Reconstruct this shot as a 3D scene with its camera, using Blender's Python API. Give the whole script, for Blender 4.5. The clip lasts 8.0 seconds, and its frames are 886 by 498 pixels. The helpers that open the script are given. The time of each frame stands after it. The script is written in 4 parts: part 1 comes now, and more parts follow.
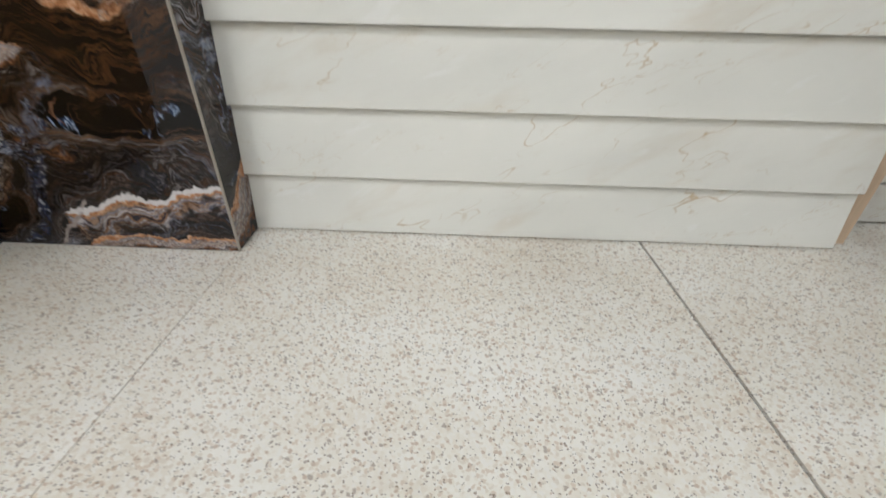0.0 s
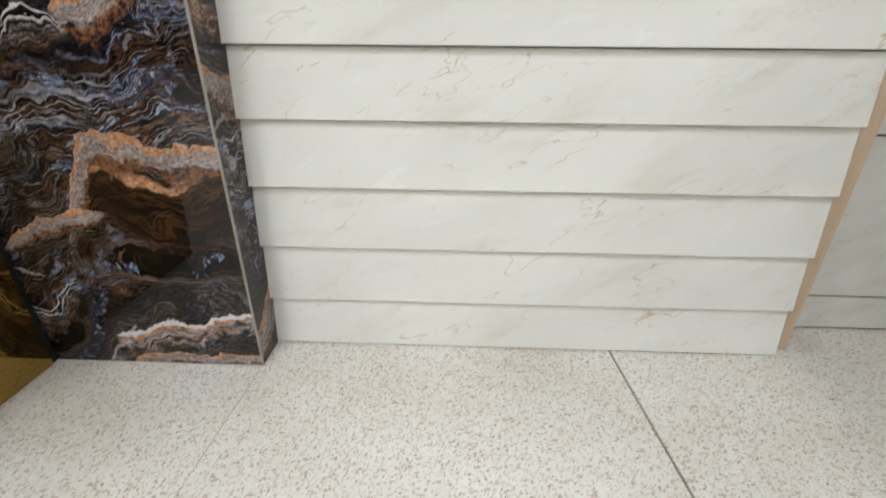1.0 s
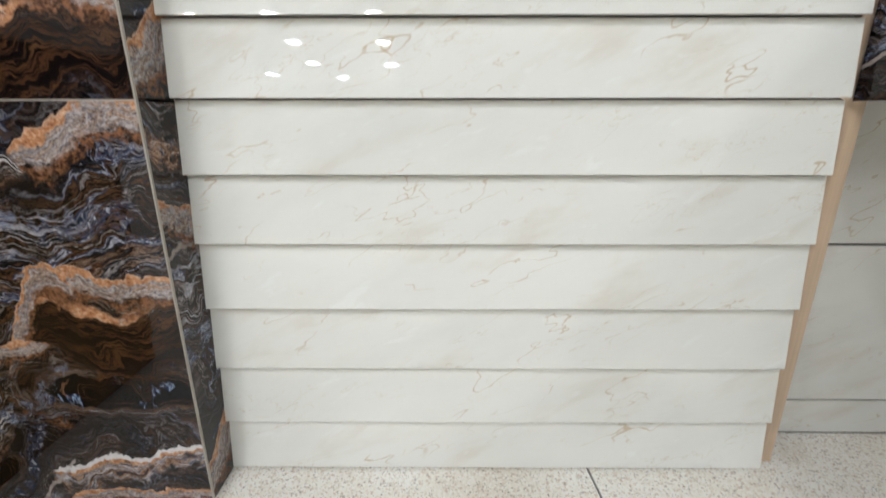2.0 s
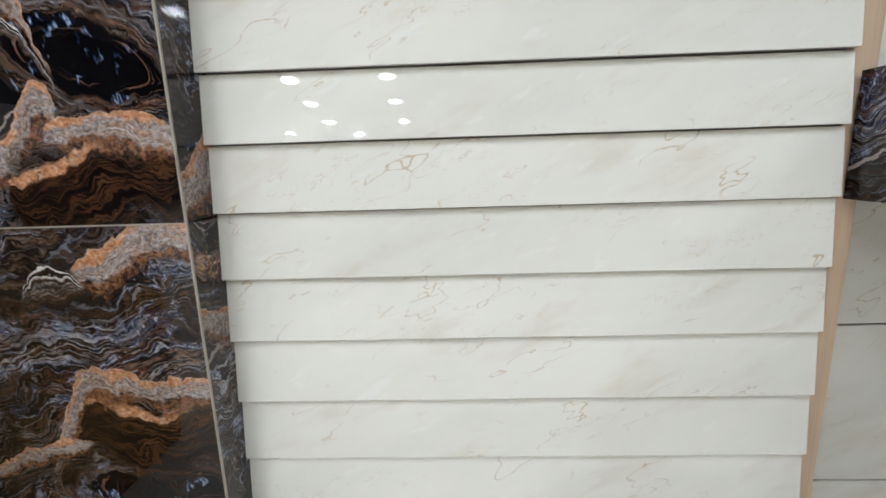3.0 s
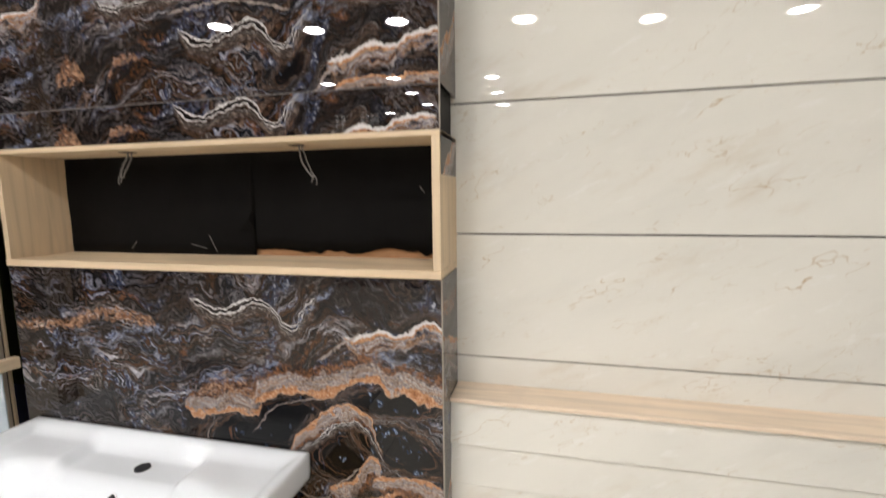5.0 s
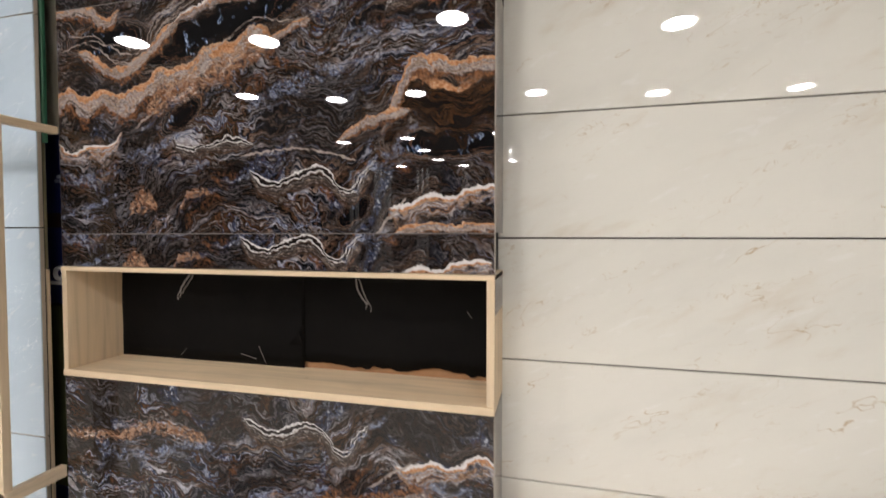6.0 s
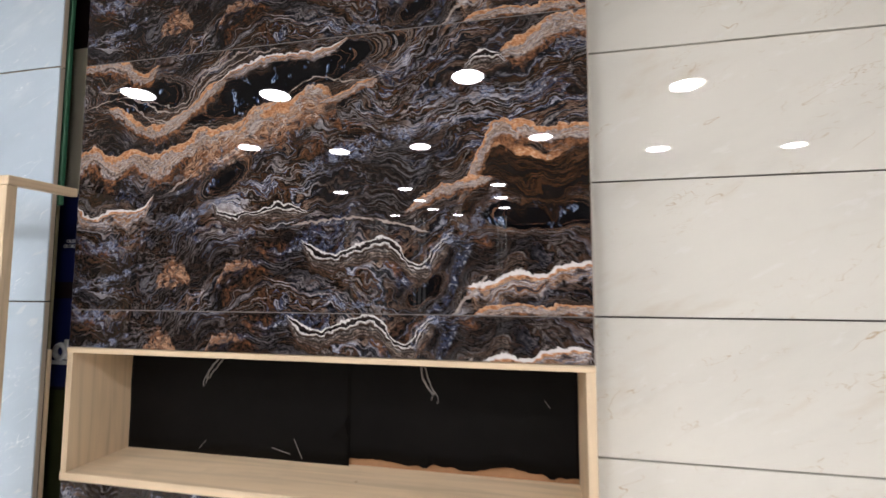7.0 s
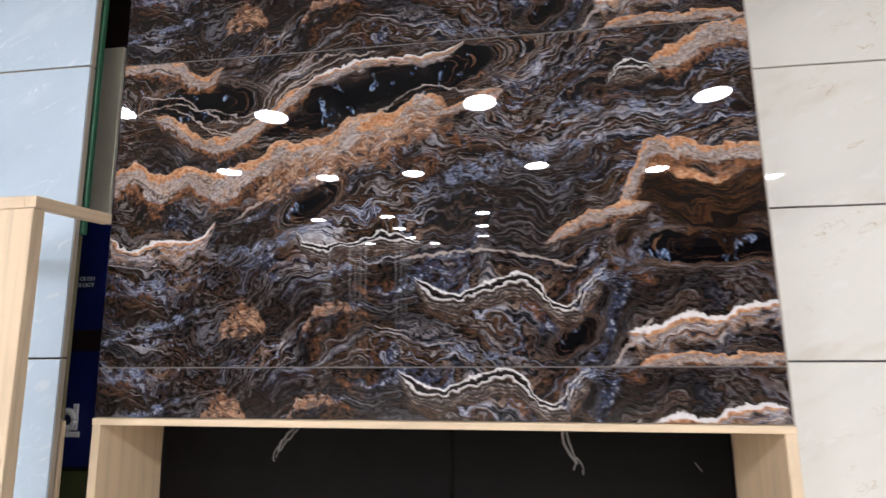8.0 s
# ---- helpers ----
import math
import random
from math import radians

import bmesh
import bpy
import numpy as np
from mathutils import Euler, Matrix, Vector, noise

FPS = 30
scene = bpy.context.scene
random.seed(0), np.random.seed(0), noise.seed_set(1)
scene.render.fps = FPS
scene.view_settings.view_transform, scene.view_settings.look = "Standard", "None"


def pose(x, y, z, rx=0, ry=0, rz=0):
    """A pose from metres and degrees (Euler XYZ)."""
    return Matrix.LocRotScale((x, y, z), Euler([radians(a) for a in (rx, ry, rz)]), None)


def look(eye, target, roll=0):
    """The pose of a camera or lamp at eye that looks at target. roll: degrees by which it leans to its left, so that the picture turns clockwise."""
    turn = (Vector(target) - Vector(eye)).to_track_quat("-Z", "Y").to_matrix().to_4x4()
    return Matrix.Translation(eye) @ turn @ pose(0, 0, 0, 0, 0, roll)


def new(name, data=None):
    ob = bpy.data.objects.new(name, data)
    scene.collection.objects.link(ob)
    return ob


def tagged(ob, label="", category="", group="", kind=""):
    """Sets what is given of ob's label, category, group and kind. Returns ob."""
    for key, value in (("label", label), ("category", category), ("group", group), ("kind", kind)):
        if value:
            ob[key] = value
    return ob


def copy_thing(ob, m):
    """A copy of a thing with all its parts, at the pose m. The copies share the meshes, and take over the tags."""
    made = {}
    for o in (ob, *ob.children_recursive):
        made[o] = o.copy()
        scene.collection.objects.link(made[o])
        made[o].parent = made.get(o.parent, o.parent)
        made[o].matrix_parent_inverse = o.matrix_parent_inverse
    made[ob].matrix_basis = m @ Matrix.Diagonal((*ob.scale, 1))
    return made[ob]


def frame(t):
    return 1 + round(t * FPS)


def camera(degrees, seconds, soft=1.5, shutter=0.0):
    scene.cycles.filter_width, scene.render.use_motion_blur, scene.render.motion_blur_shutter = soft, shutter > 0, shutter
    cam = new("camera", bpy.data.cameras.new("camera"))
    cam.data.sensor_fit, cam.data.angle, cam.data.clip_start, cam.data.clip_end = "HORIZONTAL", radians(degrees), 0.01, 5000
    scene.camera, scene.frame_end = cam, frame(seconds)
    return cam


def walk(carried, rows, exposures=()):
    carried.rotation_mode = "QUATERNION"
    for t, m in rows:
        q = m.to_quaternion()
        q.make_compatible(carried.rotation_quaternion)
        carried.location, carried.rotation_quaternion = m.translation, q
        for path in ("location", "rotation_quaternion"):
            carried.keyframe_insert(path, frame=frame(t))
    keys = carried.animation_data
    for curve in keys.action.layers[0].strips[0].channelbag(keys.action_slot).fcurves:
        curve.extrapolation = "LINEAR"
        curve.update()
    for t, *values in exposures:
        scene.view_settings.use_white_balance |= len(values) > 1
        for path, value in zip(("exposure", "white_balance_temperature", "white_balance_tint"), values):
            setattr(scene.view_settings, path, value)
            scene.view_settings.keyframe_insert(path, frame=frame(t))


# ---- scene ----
cam = camera(90.8, 8.0, shutter=0.4)
PATH = [
    (0, (0.319, -0.526, 0.368), (0.264, 1.14, -0.738), 1.1),
    (0.5, (0.311, -0.566, 0.445), (0.235, 1.169, -0.547), 0.7),
    (1, (0.326, -0.582, 0.509), (0.269, 1.222, -0.352), 0.5),
    (1.5, (0.365, -0.541, 0.538), (0.361, 1.327, -0.177), 0.2),
    (3, (0.36, -0.564, 0.671), (0.289, 1.395, 0.275), -1.8),
    (3.5, (0.292, -0.608, 0.724), (0.122, 1.355, 0.381), -2.2),
    (4, (0.249, -0.66, 0.969), (-0.059, 1.281, 0.597), -2.2),
    (4.5, (0.233, -0.74, 1.197), (-0.186, 1.188, 0.873), -2.1),
    (5, (0.208, -0.872, 1.377), (-0.246, 1.06, 1.134), -0.7),
    (6.5, (0.018, -0.938, 1.644), (-0.451, 1.006, 1.685), 0.3),
    (7, (-0.116, -0.867, 1.666), (-0.509, 1.088, 1.815), -0.0),
    (7.5, (-0.291, -0.813, 1.674), (-0.585, 1.153, 1.9), -0.5),
    (8, (-0.47, -0.772, 1.698), (-0.678, 1.198, 1.972), -0.9),
]
walk(cam, [(t, look(eye, target, roll)) for t, eye, target, roll in PATH],
     [(0.0, 1.36, 6450, 11), (1.5, 1.58, 6350, 11), (3.5, 1.48, 6250, 10), (4.5, 1.52, 7050, 14), (5.5, 1.42, 7150, 16), (7.0, 1.58, 6800, 18), (8.0, 1.78, 6500, 18)])

# ---------------------------------------------------------------- world and light
CEILING = 3.0
world = bpy.data.worlds.new("showroom_air")
scene.world = world
world.use_nodes = True
world.node_tree.nodes["Background"].inputs[0].default_value = (0.9, 0.95, 1.0, 1)
world.node_tree.nodes["Background"].inputs[1].default_value = 0.05
LAMP_STRENGTH = 62.0

# ---------------------------------------------------------------- node helpers


class Nodes:
    """A thin wrapper that writes a node tree as arithmetic."""

    def __init__(self, name):
        self.mat = bpy.data.materials.new(name)
        self.mat.use_nodes = True
        self.tree = self.mat.node_tree
        self.bsdf = self.tree.nodes["Principled BSDF"]
        self.coord = self.tree.nodes.new("ShaderNodeTexCoord")

    def feed(self, value, socket):
        if isinstance(value, bpy.types.NodeSocket):
            self.tree.links.new(value, socket)
        elif isinstance(value, (int, float)) and socket.type in ("RGBA", "VECTOR"):
            socket.default_value = (value, value, value, 1)[: 4 if socket.type == "RGBA" else 3]
        elif socket.type == "RGBA" and len(value) == 3:
            socket.default_value = (*value, 1)
        else:
            socket.default_value = value

    def math(self, op, a, b=0.0, c=0.0, clamp=False):
        n = self.tree.nodes.new("ShaderNodeMath")
        n.operation, n.use_clamp = op, clamp
        for v, k in zip((a, b, c), n.inputs):
            self.feed(v, k)
        return n.outputs[0]

    def add(self, a, b):
        return self.math("ADD", a, b)

    def sub(self, a, b):
        return self.math("SUBTRACT", a, b)

    def mul(self, a, b):
        return self.math("MULTIPLY", a, b)

    def step(self, v, lo, hi):
        """0 below lo, 1 above hi, smooth between (lo may exceed hi)."""
        n = self.tree.nodes.new("ShaderNodeMapRange")
        n.interpolation_type = "SMOOTHSTEP"
        if not isinstance(lo, bpy.types.NodeSocket) and not isinstance(hi, bpy.types.NodeSocket) and lo > hi:
            return self.sub(1.0, self.step(v, hi, lo))
        self.feed(v, n.inputs[0]), self.feed(lo, n.inputs[1]), self.feed(hi, n.inputs[2])
        return n.outputs[0]

    def mix(self, fac, a, b, blend="MIX"):
        n = self.tree.nodes.new("ShaderNodeMix")
        n.data_type, n.blend_type = "RGBA", blend
        self.feed(fac, n.inputs[0]), self.feed(a, n.inputs[6]), self.feed(b, n.inputs[7])
        return n.outputs[2]

    def vec(self, x, y, z):
        n = self.tree.nodes.new("ShaderNodeCombineXYZ")
        for v, k in zip((x, y, z), n.inputs):
            self.feed(v, k)
        return n.outputs[0]

    def split(self, v):
        n = self.tree.nodes.new("ShaderNodeSeparateXYZ")
        self.feed(v, n.inputs[0])
        return n.outputs

    def vadd(self, a, b, op="ADD"):
        n = self.tree.nodes.new("ShaderNodeVectorMath")
        n.operation = op
        self.feed(a, n.inputs[0]), self.feed(b, n.inputs[1])
        return n.outputs[0]

    def noise(self, v, scale, detail=3.0, rough=0.55, distortion=0.0, colour=False):
        n = self.tree.nodes.new("ShaderNodeTexNoise")
        self.feed(v, n.inputs["Vector"])
        n.inputs["Scale"].default_value, n.inputs["Detail"].default_value = scale, detail
        n.inputs["Roughness"].default_value, n.inputs["Distortion"].default_value = rough, distortion
        return n.outputs["Color" if colour else "Fac"]

    def voronoi(self, v, scale, feature="F1", rand=1.0):
        n = self.tree.nodes.new("ShaderNodeTexVoronoi")
        n.feature = feature
        self.feed(v, n.inputs["Vector"])
        n.inputs["Scale"].default_value, n.inputs["Randomness"].default_value = scale, rand
        return n.outputs

    def ramp(self, fac, stops, mode="LINEAR"):
        n = self.tree.nodes.new("ShaderNodeValToRGB")
        n.color_ramp.interpolation = mode
        while len(n.color_ramp.elements) < len(stops):
            n.color_ramp.elements.new(0.5)
        for e, (p, c) in zip(n.color_ramp.elements, stops):
            e.position = p
            e.color = (*c, 1) if len(c) == 3 else c
        self.feed(fac, n.inputs[0])
        return n.outputs[0]

    def curve(self, x, pts):
        """A smooth curve through pts, over x; both within 0 to 1."""
        n = self.tree.nodes.new("ShaderNodeFloatCurve")
        c = n.mapping.curves[0]
        while len(c.points) < len(pts):
            c.points.new(0.5, 0.5)
        for p, (a, b) in zip(c.points, pts):
            p.location = (a, b)
        n.mapping.update()
        self.feed(x, n.inputs["Value"])
        return n.outputs[0]

    def random(self):
        return self.tree.nodes.new("ShaderNodeObjectInfo").outputs["Random"]

    def bump(self, height, strength, distance):
        n = self.tree.nodes.new("ShaderNodeBump")
        n.inputs["Strength"].default_value, n.inputs["Distance"].default_value = strength, distance
        self.feed(height, n.inputs["Height"])
        self.feed(n.outputs[0], self.bsdf.inputs["Normal"])

    def done(self, colour, rough=0.5, metal=0.0, ior=1.5):
        self.feed(colour, self.bsdf.inputs["Base Color"])
        self.feed(rough, self.bsdf.inputs["Roughness"])
        self.feed(metal, self.bsdf.inputs["Metallic"])
        self.bsdf.inputs["IOR"].default_value = ior
        return self.mat


class Group(Nodes):
    """The same arithmetic inside a node group: scalars and colours in, one colour out."""

    def __init__(self, name, scalars, colours):
        self.tree = bpy.data.node_groups.new(name, "ShaderNodeTree")
        for nm in scalars:
            self.tree.interface.new_socket(nm, in_out="INPUT", socket_type="NodeSocketFloat")
        for nm in colours:
            self.tree.interface.new_socket(nm, in_out="INPUT", socket_type="NodeSocketColor")
        self.tree.interface.new_socket("Out", in_out="OUTPUT", socket_type="NodeSocketColor")
        self.ins = self.tree.nodes.new("NodeGroupInput").outputs
        self.out = self.tree.nodes.new("NodeGroupOutput").inputs[0]

    def use(self, host, **values):
        g = host.tree.nodes.new("ShaderNodeGroup")
        g.node_tree = self.tree
        for k, v in values.items():
            host.feed(v, g.inputs[k])
        return g.outputs[0]


# ---------------------------------------------------------------- materials


INK, UMBER, SLATE = (0.0022, 0.0021, 0.0028), (0.020, 0.0115, 0.0075), (0.022, 0.024, 0.034)
FIELDS = ("grains", "warps", "shapes", "place")


def unpack(n, colour):
    """The shared fields of a print, tied to the colour so far so that they are worked out seam by seam."""
    tie = n.mix(1.0, (0, 0, 0), n.mix(1.0, colour, (1e-7, 1e-7, 1e-7), "MULTIPLY"))
    return [k for f in FIELDS for k in n.split(n.vadd(n.ins[f], tie))]


def pool_group():
    n = Group("agate_pool", ("cx", "cz", "rx", "rz", "lean"), ("colour", *FIELDS))
    colour, cx, cz, lean = n.ins["colour"], n.ins["cx"], n.ins["cz"], n.ins["lean"]
    grain, fine_grain, tt, fold, curl, swell, lips, along, beds, px, wx, wz = unpack(n, colour)
    sx = n.sub(wx, cx)
    dx = n.math("DIVIDE", sx, n.ins["rx"])
    dz = n.math("DIVIDE", n.sub(n.sub(wz, cz), n.mul(sx, lean)), n.ins["rz"])
    d = n.math("SQRT", n.add(n.mul(dx, dx), n.mul(dz, dz)))
    # parallel lines round the pool
    halo = n.noise(n.vec(n.mul(px, 3.0), cx, n.mul(d, 6.5)), 1.0, 3.0, 0.6)
    rings = n.ramp(halo, [(0.30, INK), (0.40, (0.02, 0.012, 0.008)), (0.425, (0.22, 0.18, 0.16)), (0.44, INK), (0.49, (0.04, 0.022, 0.014)), (0.502, (0.26, 0.14, 0.08)),
                          (0.515, INK), (0.56, (0.01, 0.008, 0.008)), (0.57, (0.38, 0.36, 0.37)), (0.58, INK), (0.63, (0.14, 0.08, 0.05)), (0.645, INK)])
    colour = n.mix(n.mul(n.step(d, 1.65, 1.15), 0.85), colour, rings)
    crack = n.math("ABSOLUTE", n.sub(n.noise(n.vec(n.mul(px, 13.0), 5.0, n.mul(n.add(wz, n.mul(px, 0.5)), 7.0)), 1.0, 4.0, 0.65), 0.5))
    glint = n.mul(n.step(crack, 0.030, 0.0), n.step(tt, 0.53, 0.66))
    rim = n.mul(n.step(n.math("ABSOLUTE", n.sub(halo, 0.47)), 0.012, 0.004), n.step(d, 0.45, 0.75))
    pool = n.mix(n.mul(rim, 0.7), INK, (0.20, 0.10, 0.06))
    pool = n.mix(glint, pool, n.mix(n.step(crack, 0.012, 0.0), (0.035, 0.075, 0.17), (0.36, 0.46, 0.62)))
    n.feed(n.mix(n.step(d, 1.03, 0.97), colour, pool), n.out)
    return n


def seam_group(kind):
    n = Group("agate_" + kind, ("width", "first", "last", "unit", "height"), ("colour", *FIELDS))
    colour, unit, width = n.ins["colour"], n.ins["unit"], n.ins["width"]
    grain, fine_grain, tt, fold, curl, swell, lips, along, beds, px, wx, wz = unpack(n, colour)
    rough_grain = n.step(grain, 0.36, 0.50)
    fleck = n.mul(n.add(grain, fine_grain), 0.5)
    lip = n.ramp(fleck, [(0.32, (0.07, 0.03, 0.017)), (0.42, (0.28, 0.115, 0.05)), (0.52, (0.47, 0.225, 0.11)), (0.62, (0.63, 0.40, 0.26))])
    lip = n.mix(n.mul(n.step(n.math("ABSOLUTE", curl), 0.25, 0.6), 0.8), lip, n.mix(n.step(fine_grain, 0.4, 0.6), (0.05, 0.028, 0.02), (0.50, 0.40, 0.34)))
    rusty = n.mix(n.step(fleck, 0.40, 0.60), (0.025, 0.012, 0.008), (0.24, 0.105, 0.048))
    brown_wave = n.mix(tt, (0.018, 0.008, 0.004), (0.15, 0.062, 0.026))
    thread_tint = n.mix(grain, (0.10, 0.06, 0.04), (0.50, 0.44, 0.41))
    skew0 = n.mul(n.sub(tt, 0.5), 1.5)
    d = n.math("MULTIPLY_ADD", n.ins["height"], -0.7, wz)
    ends = n.mul(n.step(n.sub(unit, n.ins["first"]), -0.014, 0.014), n.step(n.sub(n.ins["last"], unit), -0.014, 0.014))
    wide = n.mul(n.mul(swell, width), n.math("MULTIPLY_ADD", ends, 0.75, 0.25))
    t = n.math("DIVIDE", d, wide)
    if kind in ("orange", "crest", "brown"):  # faint lines that run beside the band
        near = n.noise(n.vec(n.mul(px, 4.0), n.mul(width, 90.0), n.math("MULTIPLY_ADD", d, 95.0, n.mul(fold, 0.22))), 1.0, 3.0, 0.55)
        side = n.mul(n.step(n.math("ABSOLUTE", d), 0.050, 0.018), n.step(ends, 0.1, 0.9))
        colour = n.mix(n.mul(n.mul(side, beds), 0.85), colour, n.ramp(near, [(0.34, INK), (0.43, (0.03, 0.018, 0.012)), (0.45, (0.16, 0.11, 0.085)), (0.47, INK), (0.535, (0.018, 0.012, 0.01)),
                                                                             (0.547, (0.30, 0.27, 0.26)), (0.559, INK), (0.61, (0.10, 0.05, 0.027)), (0.64, INK)]))
    strata = n.noise(n.vec(n.mul(along, 11.0), 2.0, n.math("MULTIPLY_ADD", t, 1.5, n.mul(fold, 0.30))), 1.0, 5.0, 0.68, 0.6)
    if kind == "crest":  # a sharp white line with layered tan, blue-grey and brown crumbs under it
        t = n.add(t, n.mul(n.sub(grain, 0.5), 0.85))
        body = n.mul(n.step(n.add(t, curl), -2.6, -1.7), n.step(t, 0.32, 0.22))
        tint = n.ramp(strata, [(0.30, INK), (0.38, (0.13, 0.065, 0.036)), (0.43, (0.42, 0.27, 0.18)), (0.46, (0.06, 0.04, 0.035)), (0.50, (0.20, 0.19, 0.22)), (0.535, (0.52, 0.47, 0.45)),
                               (0.56, (0.10, 0.055, 0.035)), (0.61, (0.34, 0.18, 0.10)), (0.66, (0.03, 0.025, 0.03))])
        tint = n.mix(n.step(t, -0.62, -0.40), tint, lip)
        tint = n.mix(n.step(t, -0.22, -0.10), tint, n.mix(grain, (0.46, 0.43, 0.43), (0.74, 0.71, 0.68)))
        body = n.mul(body, n.math("MAXIMUM", n.step(t, -0.6, -0.2), n.step(tt, 0.34, 0.46)))
    elif kind == "lines":  # twin white lines with fine brown layers under them
        body = n.mul(n.step(t, -3.6, -2.4), n.step(t, 1.0, 0.93))
        tint = n.ramp(n.mul(n.add(t, 3.0), 0.25), [(0.0, (0.05, 0.03, 0.02)), (0.12, (0.16, 0.09, 0.06)), (0.17, INK), (0.24, (0.26, 0.20, 0.18)), (0.29, (0.03, 0.02, 0.015)),
                                                   (0.38, (0.30, 0.23, 0.19)), (0.43, INK), (0.52, (0.36, 0.32, 0.30)), (0.57, INK), (0.64, (0.09, 0.05, 0.035)),
                                                   (0.69, (0.50, 0.47, 0.45)), (0.735, (0.64, 0.61, 0.60)), (0.765, INK), (0.895, (0.03, 0.02, 0.018)), (0.925, (0.66, 0.64, 0.62)), (0.965, (0.62, 0.60, 0.60)), (1.0, (0.22, 0.19, 0.19))])
        tint = n.mix(n.mul(n.step(grain, 0.62, 0.45), n.mul(n.step(t, 0.0, -0.6), 0.8)), tint, (0.02, 0.013, 0.01))
        tint = n.mix(1.0, tint, n.ramp(fine_grain, [(0.3, (0.6, 0.58, 0.56)), (0.6, (1.1, 1.1, 1.1))]), "MULTIPLY")
    elif kind == "brown":  # dark brown waves under an orange lip
        saw = n.noise(n.vec(n.mul(unit, 7.0), 0.0, n.math("MULTIPLY_ADD", t, 4.6, n.mul(fold, 0.35))), 1.0, 3.0, 0.55)
        body = n.mul(n.step(t, -2.6, -1.4), n.step(t, 0.3, 0.2))
        wave = n.ramp(saw, [(0.40, INK), (0.47, (0.012, 0.007, 0.005)), (0.50, (0.055, 0.024, 0.011)), (0.52, INK), (0.56, (0.010, 0.006, 0.004)), (0.59, (0.085, 0.038, 0.017)), (0.61, INK)])
        tint = n.mix(n.step(t, -0.16, -0.06), n.mix(0.04, wave, brown_wave), lip)
    elif kind == "blue":  # silky blue-white threads
        saw = n.noise(n.vec(n.mul(unit, 8.0), 17.0, n.math("MULTIPLY_ADD", t, 4.2, n.mul(fold, 0.35))), 1.0, 3.0, 0.6)
        body = n.mul(n.mul(n.step(n.add(n.math("ABSOLUTE", t), n.mul(curl, 1.6)), 1.7, 0.7), n.step(grain, 0.42, 0.56)), n.step(n.add(tt, n.mul(curl, 0.10)), 0.42, 0.56))
        tint = n.ramp(saw, [(0.36, INK), (0.42, (0.03, 0.045, 0.11)), (0.465, (0.34, 0.38, 0.48)), (0.49, INK), (0.54, (0.06, 0.10, 0.22)), (0.57, (0.56, 0.58, 0.64)), (0.595, (0.02, 0.028, 0.05)), (0.64, (0.20, 0.23, 0.33)), (0.68, INK)])
    elif kind == "crumb":  # a loose clot of tan and rust grains
        body = n.mul(n.step(n.add(n.math("ABSOLUTE", t), n.add(skew0, curl)), 1.2, 0.5), n.step(grain, 0.38, 0.56))
        tint = n.ramp(strata, [(0.34, (0.02, 0.011, 0.008)), (0.43, (0.17, 0.075, 0.035)), (0.48, (0.46, 0.28, 0.18)), (0.51, (0.06, 0.03, 0.02)), (0.56, (0.27, 0.12, 0.055)), (0.60, (0.58, 0.46, 0.39)), (0.65, (0.05, 0.03, 0.02))])
    elif kind == "thread":  # a single fine pale line
        body = n.mul(n.step(n.math("ABSOLUTE", t), 1.0, 0.5), n.step(tt, 0.30, 0.45))
        tint = thread_tint
    else:  # an orange lip over a layered core of tan, white and blue-grey, ragged and rusty below
        skew = n.add(n.math("MULTIPLY_ADD", skew0, 0.5, t), n.mul(curl, 0.35))
        body = n.mul(n.step(n.add(t, curl), -1.9, -1.2), n.step(t, 1.0, 0.93))
        core = n.ramp(strata, [(0.32, (0.018, 0.013, 0.014)), (0.40, (0.12, 0.06, 0.034)), (0.435, (0.44, 0.32, 0.25)), (0.465, (0.07, 0.05, 0.045)), (0.495, (0.22, 0.205, 0.235)),
                               (0.525, (0.55, 0.49, 0.45)), (0.555, (0.13, 0.07, 0.05)), (0.59, (0.42, 0.24, 0.14)), (0.63, (0.34, 0.31, 0.32)), (0.67, (0.03, 0.022, 0.022))])
        core = n.mix(0.35, core, n.mix(n.step(fine_grain, 0.38, 0.62), (0.06, 0.045, 0.04), (0.46, 0.39, 0.35)))
        tint = n.mix(n.step(n.sub(skew, lips), -0.08, 0.08), n.mix(n.step(skew, -1.1, -0.7), rusty, core), lip)
        tint = n.mix(n.mul(n.step(t, 0.84, 0.94), 0.5), tint, (0.56, 0.40, 0.29))
        body = n.mul(body, n.math("MAXIMUM", n.step(t, -0.9, -0.3), rough_grain))
    n.feed(n.mix(n.mul(body, n.step(ends, 0.02, 0.3)), colour, tint), n.out)
    return n


POOL = pool_group()
SEAM = {kind: seam_group(kind) for kind in ("orange", "crest", "lines", "brown", "blue", "crumb", "thread")}


